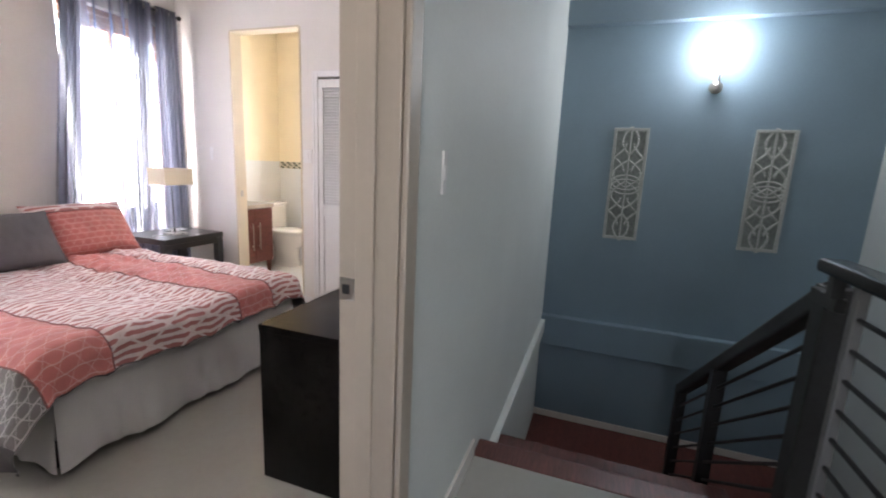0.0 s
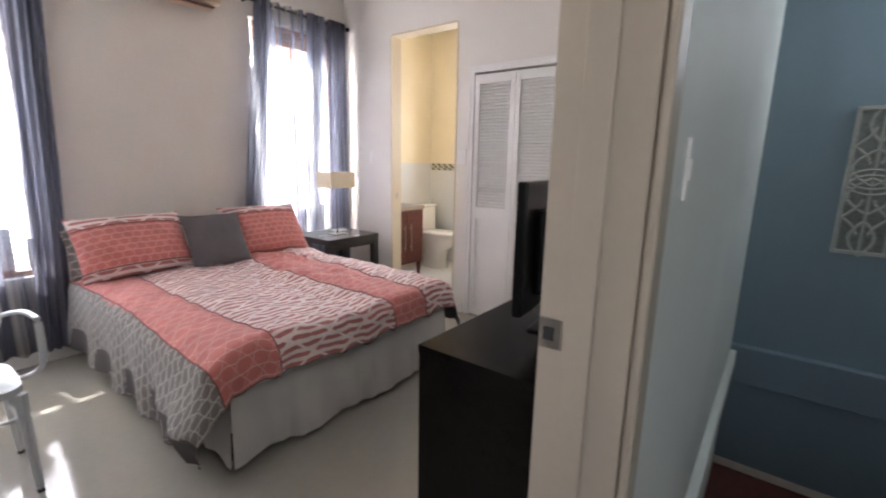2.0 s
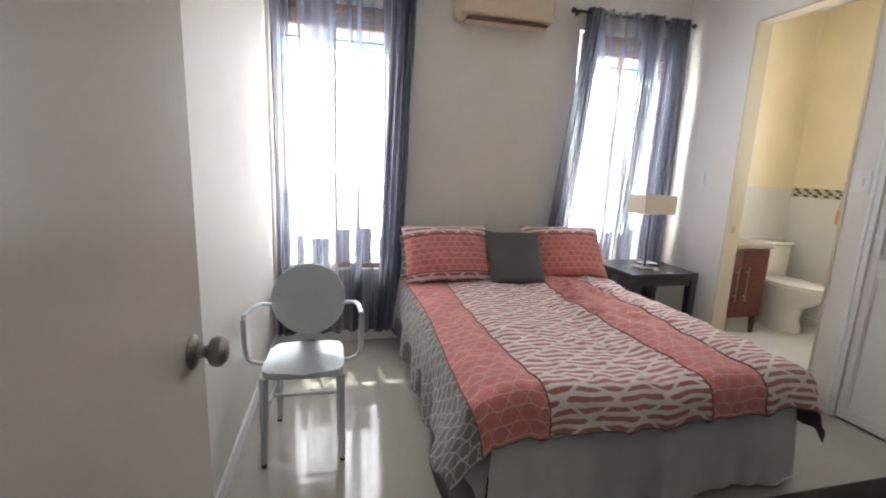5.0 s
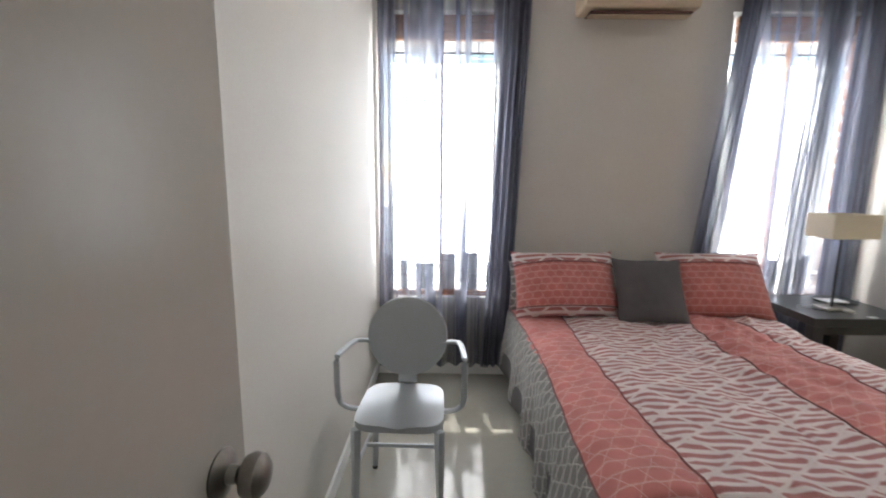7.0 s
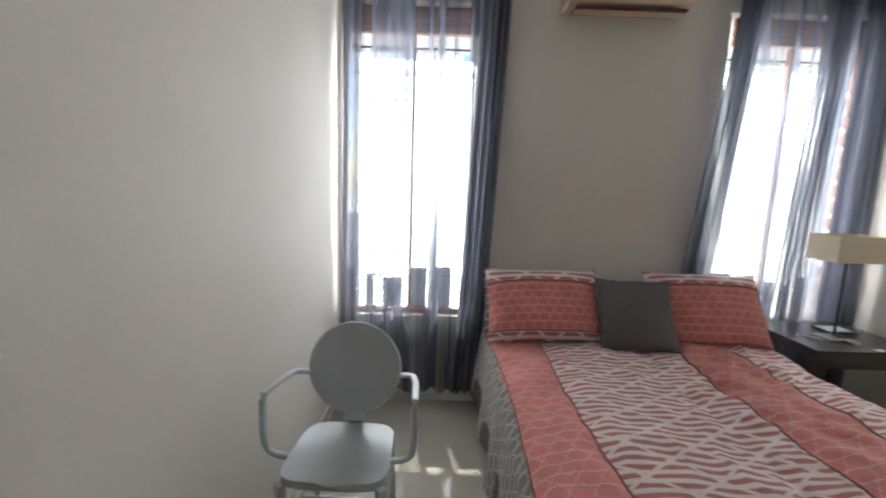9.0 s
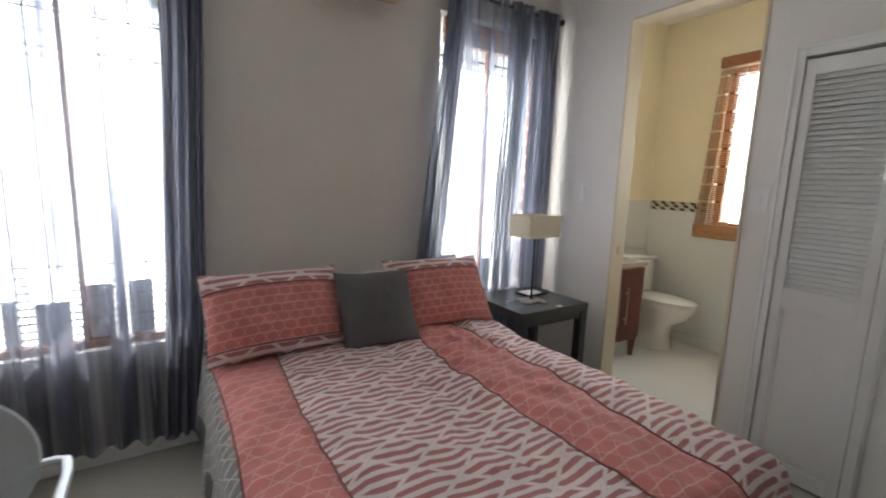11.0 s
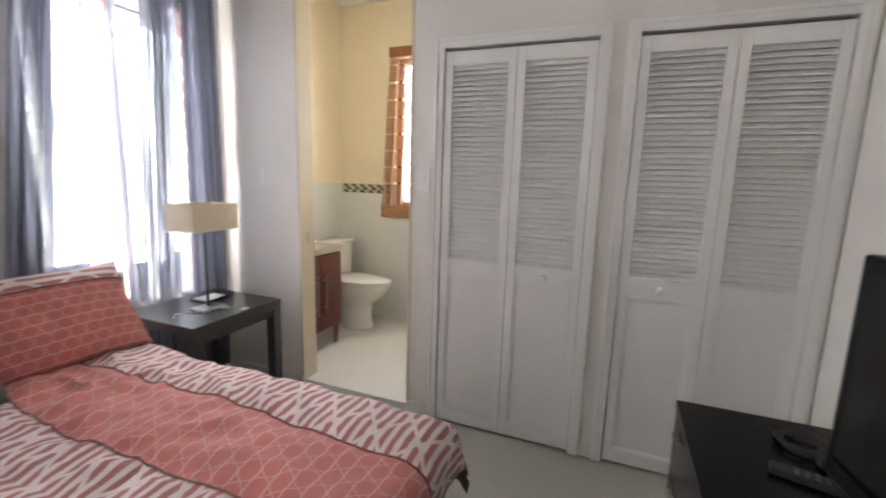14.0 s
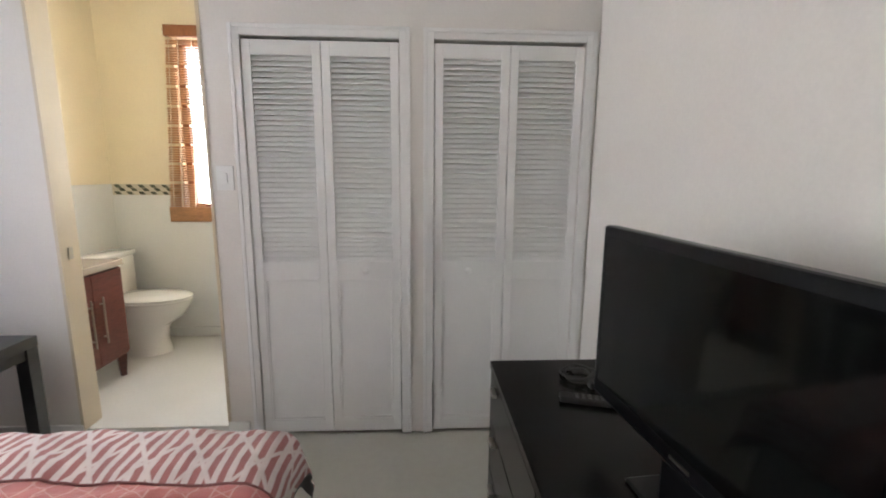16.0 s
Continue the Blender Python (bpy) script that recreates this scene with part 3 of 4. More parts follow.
# ---- windows ----
def window(name, x0, x1, label, left, left_mat, gaps):
    w = thing(name, label, "window")
    y = WIN + 0.05
    f, top = 0.045, WZ1 - 0.168
    part("window_frame", boxes((x0, x0 + left, y, y + 0.06, WZ0, WZ1), bevel=0.003), left_mat, w, "narrow window side post")
    part("window_frame", boxes((x1 - f, x1, y, y + 0.06, WZ0, WZ1), bevel=0.004), WINWOOD, w, "varnished reddish wood frame")
    part("window_frame", boxes((x0 + left, x1 - f, y, y + 0.06, WZ0, WZ0 + 0.05), bevel=0.004), WINWOOD, w, "varnished reddish wood frame")
    for k in range(3):
        part("head_slat", boxes((x0 + max(left, 2 * left - 0.0), x1 - f, y + 0.008 * k, y + 0.05, top + 0.004 + k * 0.056, top + 0.054 + k * 0.056), bevel=0.004), WINWOOD, w, "reddish wood head board")
    mid = (x0 + x1) / 2
    part("mullion", boxes((mid - 0.012, mid + 0.012, y + 0.005, y + 0.05, WZ0 + 0.05, top), bevel=0.004), WINWOOD, w)
    n = 16
    pitch = (top - WZ0 - 0.05) / n
    first = None
    for a, b in ((x0 + left, mid - 0.012), (mid + 0.012, x1 - f)):
        bm = boxes((a, b, -0.0025, 0.0025, -pitch * 0.52, pitch * 0.52))
        bmesh.ops.transform(bm, matrix=Matrix.Rotation(radians(-18), 4, "X"), verts=bm.verts)
        first = None
        for i in range(n):
            if first is None:
                o = first = part("glass_louvre", bm, GLASS, w)
            else:
                o = new("glass_louvre", first.data)
                o.parent = w
            o.location = (0, y + 0.03, WZ0 + 0.05 + (i + 0.5) * pitch)
            o.visible_shadow = False
        for i in range(n):
            z = WZ0 + 0.05 + (i + 0.5) * pitch
            x = a if a < mid else b - 0.012
            part("louvre_clip", boxes((x, x + 0.012, y + 0.012, y + 0.048, z - 0.012, z + 0.012)), STEEL, w)
    part("window_sill", boxes((x0, x1, WIN, WIN + 0.05, WZ0, WZ0 + 0.015), bevel=0.003), WHITE, w)
    for z, thick in ((2.29, 0.007), (2.13, 0.004), (1.97, 0.003), (0.98, 0.004)):
        part("grille_bar", tube(((x0 + 0.02, y + 0.085, z), (x1 - 0.02, y + 0.085, z)), thick), IRON, w)
    for i in range(7):
        x = x0 + 0.06 + i * (x1 - x0 - 0.12) / 6
        part("grille_bar", tube(((x, y + 0.095, WZ0 + 0.02), (x, y + 0.095, WZ1 - 0.02)), 0.006), BARMETAL, w)
    edge = x0 + 0.012
    for gx in gaps + (1.0,):
        nxt = x0 + gx * (x1 - x0)
        part("grille_block", boxes((edge, nxt - 0.031, y + 0.062, y + 0.08, WZ0, 0.86 + 0.05 * math.sin(gx * 23)), bevel=0.003), GREYWALL, w)
        if gx < 1:
            # Thin unseen bars, added to split the sun patch on the floor into rungs.
            for k in range(10):
                part("grille_rung", boxes((nxt - 0.031, nxt + 0.031, y + 0.066, y + 0.071, WZ0 + 0.03 + k * 0.037, WZ0 + 0.038 + k * 0.037)), BARMETAL, w)
        edge = nxt + 0.031
    tagged(w, kind="structure")


window("window_1", *W1, "tall bright louvred window with wood frame and grille", 0.012, WINWOOD, (0.12, 0.25, 0.47, 0.66, 0.85))
window("window_2", *W2, "tall bright louvred window with wood frame and grille", 0.04, TRIM, (0.34, 0.52, 0.68, 0.80, 0.92))


def curtain(tl, tr, bl, br, zbot, seed, label, gathers, bend):
    """A grommet curtain: wavy sheet from rod to hem; tl.. are its edges along the wall at the top and the foot."""
    c = thing("curtain", label, "curtain", "grommet curtains")
    rng = random.Random(seed)
    ph = [rng.uniform(0, 6.28) for _ in range(6)]
    ztop = 2.66
    yr = WIN - 0.075
    waves = 8

    def f(i, j):
        z = ztop + (zbot - ztop) * j
        a, b = tl + (bl - tl) * j ** bend, tr + (br - tr) * j ** 1.5
        s = i + 0.012 * math.sin(9 * i + ph[0] + 2 * j) * min(1, 3 * j)
        x = a + (b - a) * s
        y = yr + (0.034 + 0.006 * math.sin(5 * i + ph[1])) * math.sin(2 * math.pi * waves * i + 0.5 * math.sin(3 * j + ph[2])) + 0.012 * math.sin(17 * i + ph[3]) * j
        return Vector((x, min(y, WIN - 0.02), z))
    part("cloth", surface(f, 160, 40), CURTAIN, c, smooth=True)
    for g0, g1, mat in gathers:
        def g(i, j, g0=g0, g1=g1):
            p = f(g0 + (g1 - g0) * i, j)
            n = max(2, int((g1 - g0) * 26))
            p.y = yr - 0.012 + 0.026 * math.sin(2 * math.pi * n * i + ph[4] + 0.6 * math.sin(4 * j))
            return p
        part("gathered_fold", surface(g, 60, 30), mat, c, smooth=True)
    for k in range(8):
        i = (k + 0.5) / 8
        x = tl + (tr - tl) * i
        rot = Matrix.Translation((x, yr, ztop - 0.035)) @ Matrix.Rotation(radians(90), 4, "Y")
        part("grommet", lathe(((0.017, -0.004), (0.026, -0.003), (0.026, 0.003), (0.017, 0.004)), 16, rot), STEEL, c)
    return c


def rod(x0, x1):
    r = thing("curtain_rod", "black metal curtain rod with round finials", "curtain rod", "curtain rods")
    z, y = 2.625, WIN - 0.075
    part("pole", tube(((x0, y, z), (x1, y, z)), 0.010, 12), IRON, r)
    for x, s in ((x0, -1), (x1, 1)):
        rot = Matrix.Translation((x, y, z)) @ Matrix.Rotation(radians(90 * s), 4, "Y")
        part("finial", lathe(((0.010, 0), (0.012, 0.004), (0.020, 0.012), (0.022, 0.022), (0.016, 0.034), (0.005, 0.040)), 16, rot), IRON, r, smooth=True)
    for x in (x0 + 0.04, x1 - 0.04):
        part("bracket", boxes((x - 0.008, x + 0.008, y + 0.008, WIN, z - 0.012, z + 0.012), bevel=0.002), IRON, r)


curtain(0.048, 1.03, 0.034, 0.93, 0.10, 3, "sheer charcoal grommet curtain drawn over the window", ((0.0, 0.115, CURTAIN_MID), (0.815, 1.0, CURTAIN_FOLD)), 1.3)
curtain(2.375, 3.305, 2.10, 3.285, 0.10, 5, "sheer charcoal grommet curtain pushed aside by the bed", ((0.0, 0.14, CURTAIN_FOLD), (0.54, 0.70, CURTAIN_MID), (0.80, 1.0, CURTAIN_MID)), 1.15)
rod(0.02, 1.06)
rod(2.28, 3.345)


# ---- bed ----
BX0, BX1, BFOOT, BHEAD, BTOP = 0.99, 2.52, 2.14, 4.10, 0.555


def cloth_point(s, l):
    """Where the comforter lies: s across from the middle, l along from the head, both in metres of cloth."""
    mx, half, r = (BX0 + BX1) / 2, (BX1 - BX0) / 2, 0.09
    length = BHEAD - 0.02 - BFOOT
    ex = max(0, abs(s) - half + 0.03) * (1 if s > 0 else -1)
    ey = max(0, l - length + 0.03)
    d = math.hypot(ex, ey)
    if s < 0: d = min(d, 0.50)
    x = mx + (s - ex)
    y = BHEAD - 0.02 - (l - ey)
    puff = 0.035 * math.sin(math.pi * min(1, max(0, (half - abs(s) + 0.1) / (half + 0.1)))) ** 0.5 if abs(s) < half + 0.1 else 0
    wr = 0.018 * noise.noise(Vector((s * 3.2, l * 2.4, 0.3))) + 0.011 * noise.noise(Vector((s * 9, l * 8, 2.3)))
    wr += 0.010 * abs(noise.noise(Vector((s * 5 + l * 3, l * 4 - s * 2, 7.7))))
    crease = 0.30 + 0.70 * math.exp(-((s - 0.36) / 0.26) ** 2) * max(0, min(1, 1.7 - l))
    wr += crease * (0.030 * (1 - abs(noise.noise(Vector((s * 6 + 1.3 * l, l * 4.5 - s * 2, 4.1))))) ** 6 + 0.016 * (1 - abs(noise.noise(Vector((s * 11, l * 9 + s * 4, 9.4))))) ** 4 - 0.012)
    for seam in (-0.80, -0.53, 0.19, 0.50):
        wr -= 0.013 * math.exp(-((s - seam) / 0.035) ** 2)
    z = BTOP + puff + wr
    if d > 0:
        n = Vector((ex / d, -ey / d))
        if d < r * math.pi / 2:
            out, drop = r * math.sin(d / r), r * (1 - math.cos(d / r))
        else:
            rest = d - r * math.pi / 2
            fold = math.sin((l if abs(ex) > ey else s) * 17 + 2 * math.sin(s * 3 + l * 2))
            corner = 0 if ex == 0 or ey < 0.02 else ((0.20 if s > 0 else 0.06) * min(1, ey / 0.12) * min(1, abs(ex) / 0.12))
            flap = max(0, min(1, (l - length + 0.45) / 0.4)) * min(1, abs(ex) / 0.2) if s < 0 else 0
            out = r + (0.10 + corner + 0.44 * flap) * min(rest, 0.2) - 0.35 * flap * max(0, rest - 0.2) + 0.06 * rest * fold
            drop = r + rest * (0.97 - 0.3 * corner - 0.08 * flap)
        x, y, z = x + n.x * out, y + n.y * out, max(z - drop, 0.012)
    return Vector((x, y, z))


def comforter():
    c = thing("comforter", "coral and white trellis comforter with grey sides", "comforter")
    length = BHEAD - BFOOT + 0.17
    cuts = ((-1.24, -0.80, GREYTR, "side_panel", "grey trellis side panel"), (-0.80, -0.53, CORAL, "stripe", "coral stripe with fine trellis"), (-0.53, 0.19, LATTICE, "centre_panel", "coral panel with white trellis"),
            (0.19, 0.50, CORAL, "stripe", "coral stripe with fine trellis"), (0.50, 1.07, LATTICE, "centre_panel", "coral panel with white trellis"))
    for a, b, mat, nm, lb in cuts:
        nu = max(10, int((b - a) / 0.022))
        wob = lambda i, j, a=a, b=b: a + (b - a) * i + (0.02 * math.sin(j * 7 + a * 5) if 0 < i < 1 else 0.020 * math.sin(j * 6 + (a if i == 0 else b) * 9))
        part(nm, surface(lambda i, j: cloth_point(wob(i, j), j * length), nu, 90, lambda i, j: (wob(i, j), j * length)), mat, c, lb, True)
    for s in (-0.80, -0.53, 0.19, 0.50):
        pts = [cloth_point(s + 0.020 * math.sin(j / 60 * 6 + s * 9), j / 60 * length) + Vector((0, 0, 0.003)) for j in range(61)]
        part("piping", tube(pts, 0.0035, 6), PIPING, c, "dark maroon seam")
    back = surface(lambda i, j: cloth_point(-1.235 + 2.30 * i, j * (length - 0.004)) - Vector((0, 0, 0.012)), 90, 70)
    part("underside", back, GREYCLOTH, c, "plain dark grey underside", True)


def bed():
    b = thing("bed", "double bed with a white gathered bed skirt", "bed")
    part("mattress", boxes((BX0 + 0.06, BX1 - 0.04, BFOOT + 0.05, BHEAD, 0.30, BTOP - 0.03), bevel=0.05), LINEN, b)
    part("box_base", boxes((BX0 + 0.09, BX1 - 0.06, BFOOT + 0.07, BHEAD, 0.12, 0.29), bevel=0.02), LINEN, b)
    for x in (BX0 + 0.08, BX1 - 0.14):
        for y in (BFOOT + 0.1, BHEAD - 0.16):
            part("leg", boxes((x, x + 0.06, y, y + 0.06, 0, 0.12), bevel=0.006), IRON, b)

    def skirt(p0, p1, nrm, seed):
        p0, p1, nrm = Vector(p0), Vector(p1), Vector(nrm)
        L = (p1 - p0).length

        along = (p1 - p0) / L
        both = abs(nrm.y) > 0.5

        def f(i, j):
            w = math.sin(i * L * 17 + 1.9 * math.sin(i * L * 2.7 + seed)) * 0.5 + 0.6 * noise.noise(Vector((i * L * 6, seed, 0.2 + 0.3 * j)))
            hem = 0.026 + 0.035 * max(0, noise.noise(Vector((i * L * 3, seed + 4, 0)))) + 0.01 * w
            e0 = max(0, 1 - i * L / 0.14)
            e1 = max(0, 1 - (1 - i) * L / 0.14) if both else 0
            w += (0.2 - w) * max(e0, e1)
            p = p0.lerp(p1, i) + along * (e1 - e0) * (0.004 + j ** 0.7 * 0.03) + nrm * (0.004 + j ** 0.7 * (0.03 + (0.04 if both else 0.015) * w) + 0.008 * j * math.sin(i * L * 43 + 3 * w))
            return Vector((p.x, p.y, 0.42 + (hem - 0.42) * j))
        return surface(f, 160, 16)
    part("bed_skirt", skirt((BX0 + 0.075, BFOOT + 0.045, 0), (BX1 - 0.03, BFOOT + 0.01, 0), (0, -1, 0), 1), LINEN, b, "white gathered bed skirt", True)
    part("bed_skirt", skirt((BX0 + 0.075, BFOOT + 0.045, 0), (BX0 + 0.05, BHEAD, 0), (-1, 0, 0), 2), LINEN, b, "white gathered bed skirt", True)
    part("bed_skirt", skirt((BX1 - 0.03, BFOOT + 0.01, 0), (BX1 - 0.03, BHEAD, 0), (1, 0, 0), 3), LINEN, b, "white gathered bed skirt", True)


def pillow(name, w, h, t, mats, at, lean, turn, label, seed, group=""):
    """A stuffed pillow lying in its own plane; mats: (from, to, material, part name) bands up its height."""
    p = thing(name, label, "pillow", group)

    def side(sign, a, b):
        def f(i, j):
            u, v = 2 * i - 1, 2 * (a + (b - a) * j) - 1
            pinch = 1 - (0.07 * (1 - abs(u) ** 3) + 0.03 * noise.noise(Vector((u * 4 + seed, 1.5, 0)))) * abs(v) ** 6
            px = 1 - 0.05 * (1 - v * v)
            k = max(0, (1 - abs(u) ** 2.6) * (1 - abs(v) ** 2.6)) ** 0.6
            wr = 0.10 * noise.noise(Vector((u * 2 + seed, v * 2, sign))) + 0.05 * noise.noise(Vector((u * 6 + seed, v * 5, sign)))
            return Vector((u * w / 2 * px, sign * t / 2 * k * (1 + wr), (v * pinch + 1) * h / 2))
        return surface(f, 32, max(4, int(28 * (b - a))), lambda i, j: (i * w, (a + (b - a) * j) * h))
    for a, b, mat, nm in mats:
        bm = side(-1, a, b)
        back = side(1, a, b)
        me = bpy.data.meshes.new("half")
        back.to_mesh(me)
        back.free()
        bm.from_mesh(me)
        bpy.data.meshes.remove(me)
        bmesh.ops.remove_doubles(bm, verts=bm.verts, dist=0.0005)
        part(nm, bm, mat, p, smooth=True)
    for a, b, mat, nm in mats[1:]:
        edge = side(-1, a - 0.002, a + 0.002)
        pts = sorted({tuple(round(c, 5) for c in v.co) for v in edge.verts if abs(v.co.z - h * a) < h * 0.2})[::2]
        edge.free()
        part("piping", tube([Vector(q) + Vector((0, -0.003, 0)) for q in pts], 0.0045, 6), PIPING, p, "dark maroon seam")
    p.matrix_basis = Matrix.Translation(at) @ Matrix.Rotation(radians(turn), 4, "Z") @ Matrix.Rotation(radians(lean), 4, "X")


bed()
comforter()
sham = ((0, 0.13, LATTICE, "border"), (0.13, 0.76, SHAMCORAL, "front"), (0.76, 1, LATTICE, "border"))
sham_tucked = ((0, 0.76, SHAMCORAL, "front"), (0.76, 1, LATTICE, "border"))
pillow("sleeping_pillow", 0.62, 0.34, 0.15, ((0, 1, GREYTR, "case"),), (1.24, 3.93, 0.56), -20, 0, "grey trellis pillow behind the coral sham", 9)
pillow("sleeping_pillow", 0.62, 0.33, 0.15, ((0, 1, LINEN, "case"),), (2.12, 3.95, 0.57), -20, 0, "white pillow behind the coral sham", 8)
pillow("pillow_sham", 0.67, 0.45, 0.22, sham, (1.27, 3.68, 0.585), -33, 3, "coral pillow sham with white trellis borders", 1, "coral shams")
pillow("pillow_sham", 0.67, 0.45, 0.22, sham_tucked, (2.21, 3.70, 0.585), -33, -2, "coral pillow sham with a white trellis top border", 2, "coral shams")
pillow("cushion", 0.42, 0.42, 0.14, ((0, 1, GREYCLOTH, "cover"),), (1.745, 3.585, 0.585), -32, -3, "square dark grey cushion leaning on the pillows", 5)


# ---- chair ----
def armchair():
    c = thing("armchair", "silver armchair with a round back and open arms", "chair")

    def seat(i, j, top=True):
        u, v = 2 * i - 1, 2 * j - 1
        k = 0.94 if v < 0 else 1.0
        r = (abs(u) ** 5 + abs(v) ** 5) ** 0.2 if (u or v) else 0
        m = max(abs(u), abs(v))
        q = m / r if r else 1
        x, y = u * q * 0.188 * (1.0 - 0.08 * (v + 1) / 2), v * q * 0.185
        dish = 0.018 * (1 - min(1, m) ** 2) + 0.012 * math.exp(-((u / 0.25) ** 2)) * (v < 0) * -v
        return Vector((x, y, 0.462 - dish if top else 0.432))
    bm = surface(lambda i, j: seat(i, j), 24, 24)
    me = bpy.data.meshes.new("half")
    under = surface(lambda i, j: seat(i, j, False), 24, 24)
    under.to_mesh(me)
    under.free()
    bm.from_mesh(me)
    bpy.data.meshes.remove(me)
    rim = [e for e in bm.edges if e.is_boundary]
    bmesh.ops.bridge_loops(bm, edges=rim)
    part("seat", bm, ALU, c, smooth=True)
    # round, slightly dished back
    tilt = Matrix.Translation((0, 0.215, 0.69)) @ Matrix.Rotation(radians(90 - 8), 4, "X")
    part("backrest", lathe(((0.001, -0.012), (0.10, -0.010), (0.165, -0.004), (0.184, 0.004), (0.188, 0.012), (0.184, 0.020), (0.165, 0.018), (0.10, 0.012), (0.001, 0.010)), 48, tilt), ALU, c, smooth=True)
    part("neck", tube(((0, 0.175, 0.435), (0, 0.19, 0.47), (0, 0.196, 0.51), (0, 0.20, 0.535)), (0.055, 0.045, 0.042, 0.055), 12, 0.3), ALU, c, smooth=True)
    for s in (-1, 1):
        part("leg", tube(((s * 0.168, -0.165, 0.435), (s * 0.170, -0.168, 0.25), (s * 0.176, -0.176, 0.012)), (0.021, 0.018, 0.013), 4), ALU, c)
        part("foot_cap", boxes((s * 0.176 - 0.011, s * 0.176 + 0.011, -0.187, -0.165, 0, 0.016)), RUBBER, c, "dark rubber foot")
        part("leg", tube(((s * 0.150, 0.160, 0.435), (s * 0.155, 0.175, 0.25), (s * 0.165, 0.205, 0.012)), (0.020, 0.017, 0.013), 4), ALU, c)
        part("foot_cap", boxes((s * 0.165 - 0.011, s * 0.165 + 0.011, 0.195, 0.217, 0, 0.016)), RUBBER, c, "dark rubber foot")
        part("armrest", tube(((s * 0.16, 0.205, 0.662), (s * 0.21, 0.20, 0.668), (s * 0.24, 0.18, 0.673), (s * 0.255, 0.11, 0.680), (s * 0.264, -0.02, 0.690), (s * 0.266, -0.050, 0.689), (s * 0.266, -0.061, 0.674), (s * 0.266, -0.062, 0.57), (s * 0.264, -0.060, 0.52), (s * 0.258, -0.052, 0.486), (s * 0.24, -0.04, 0.462), (s * 0.215, -0.034, 0.450), (s * 0.165, -0.032, 0.445)), 0.0135, 8, 0.8), ALU, c, smooth=True)
        part("stretcher", tube(((s * 0.172, -0.165, 0.26), (s * 0.155, 0.175, 0.26)), 0.009, 6), ALU, c)
    part("stretcher", tube(((-0.153, 0.165, 0.33), (0.153, 0.165, 0.33)), 0.010, 6), ALU, c)
    part("stretcher", tube(((-0.165, 0.0, 0.26), (0.165, 0.0, 0.26)), 0.009, 6), ALU, c)
    c.matrix_basis = pose(0.322, 2.850, 0, 0, 0, -1.5)


armchair()


# ---- nightstand, lamp and the things on it ----
def nightstand():
    n = thing("nightstand", "black lacquered side table with square legs", "side table")
    x0, x1, y0, y1, zt = 2.612, 3.21, 3.500, 4.04, 0.658
    part("tabletop", boxes((x0, x1, y0, y1, zt - 0.05, zt), bevel=0.003), NSBLACK, n)
    for x in (x0 + 0.002, x1 - 0.062):
        for y in (y0 + 0.002, y1 - 0.062):
            part("leg", boxes((x, x + 0.06, y, y + 0.06, 0, zt - 0.05), bevel=0.003), NSBLACK, n)
    for a in ((x0 + 0.062, x1 - 0.062, y0 + 0.012, y0 + 0.03), (x0 + 0.062, x1 - 0.062, y1 - 0.03, y1 - 0.012)):
        part("apron", boxes((*a, zt - 0.10, zt - 0.05)), NSBLACK, n)


def table_lamp():
    l = thing("table_lamp", "table lamp with a rectangular cream linen shade", "lamp")
    z = 0.658
    part("base", boxes((-0.075, 0.075, -0.055, 0.055, z, z + 0.018), bevel=0.004), STEEL, l)
    part("stem", tube(((0, 0, z + 0.018), (0, 0, z + 0.55)), 0.0065, 12), IRON, l)
    a, b, t = 0.143, 0.095, 0.003
    part("shade", boxes((-a, a, -b, -b + t, 1.102, 1.242), (-a, a, b - t, b, 1.102, 1.242), (-a, -a + t, -b + t, b - t, 1.102, 1.242), (a - t, a, -b + t, b - t, 1.102, 1.242)), SHADE, l)
    part("shade_ring", boxes((-a + t, a - t, -0.004, 0.004, 1.21, 1.216), (-0.004, 0.004, -b + t, b - t, 1.194, 1.21)), STEEL, l)
    part("bulb", lathe(((0.012, 1.105), (0.014, 1.13), (0.026, 1.155), (0.028, 1.175), (0.018, 1.195), (0.004, 1.2)), 16), PORC, l, "unlit white bulb", True)
    l.matrix_basis = pose(2.87, 3.70, 0, 0, 0, 2)


def bedside_items():
    z = 0.658
    t = thing("tray", "small clear plastic tray with papers", "tray")
    part("dish", boxes((2.935, 3.135, 3.80, 3.93, z, z + 0.006), (2.935, 3.135, 3.80, 3.806, z + 0.006, z + 0.03), (2.935, 3.135, 3.924, 3.93, z + 0.006, z + 0.03), (2.935, 2.9356, 3.806, 3.924, z + 0.006, z + 0.03), (3.129, 3.135, 3.806, 3.924, z + 0.006, z + 0.03)), CLEAR, t)
    part("paper", boxes((2.95, 3.09, 3.815, 3.915, z + 0.006, z + 0.012)), PAPER, t, "white paper")
    r = thing("remote_control", "small grey remote control on the side table", "remote")
    part("body", boxes((2.89, 2.93, 3.60, 3.76, z, z + 0.018), bevel=0.005), STEEL, r)
    k = thing("card", "small white card on the side table", "card")
    part("sheet", boxes((2.945, 2.99, 3.52, 3.55, z, z + 0.002)), PAPER, k)
    w = thing("lamp_cord", "thin white cord trailing over the side table", "cord")
    part("wire", tube([(2.68 + 0.2 * i / 12 + 0.01 * math.sin(i), 3.72 + 0.05 * math.sin(i * 0.6), z + 0.003) for i in range(13)], 0.0025, 6), PAPER, w)


nightstand()
table_lamp()
bedside_items()


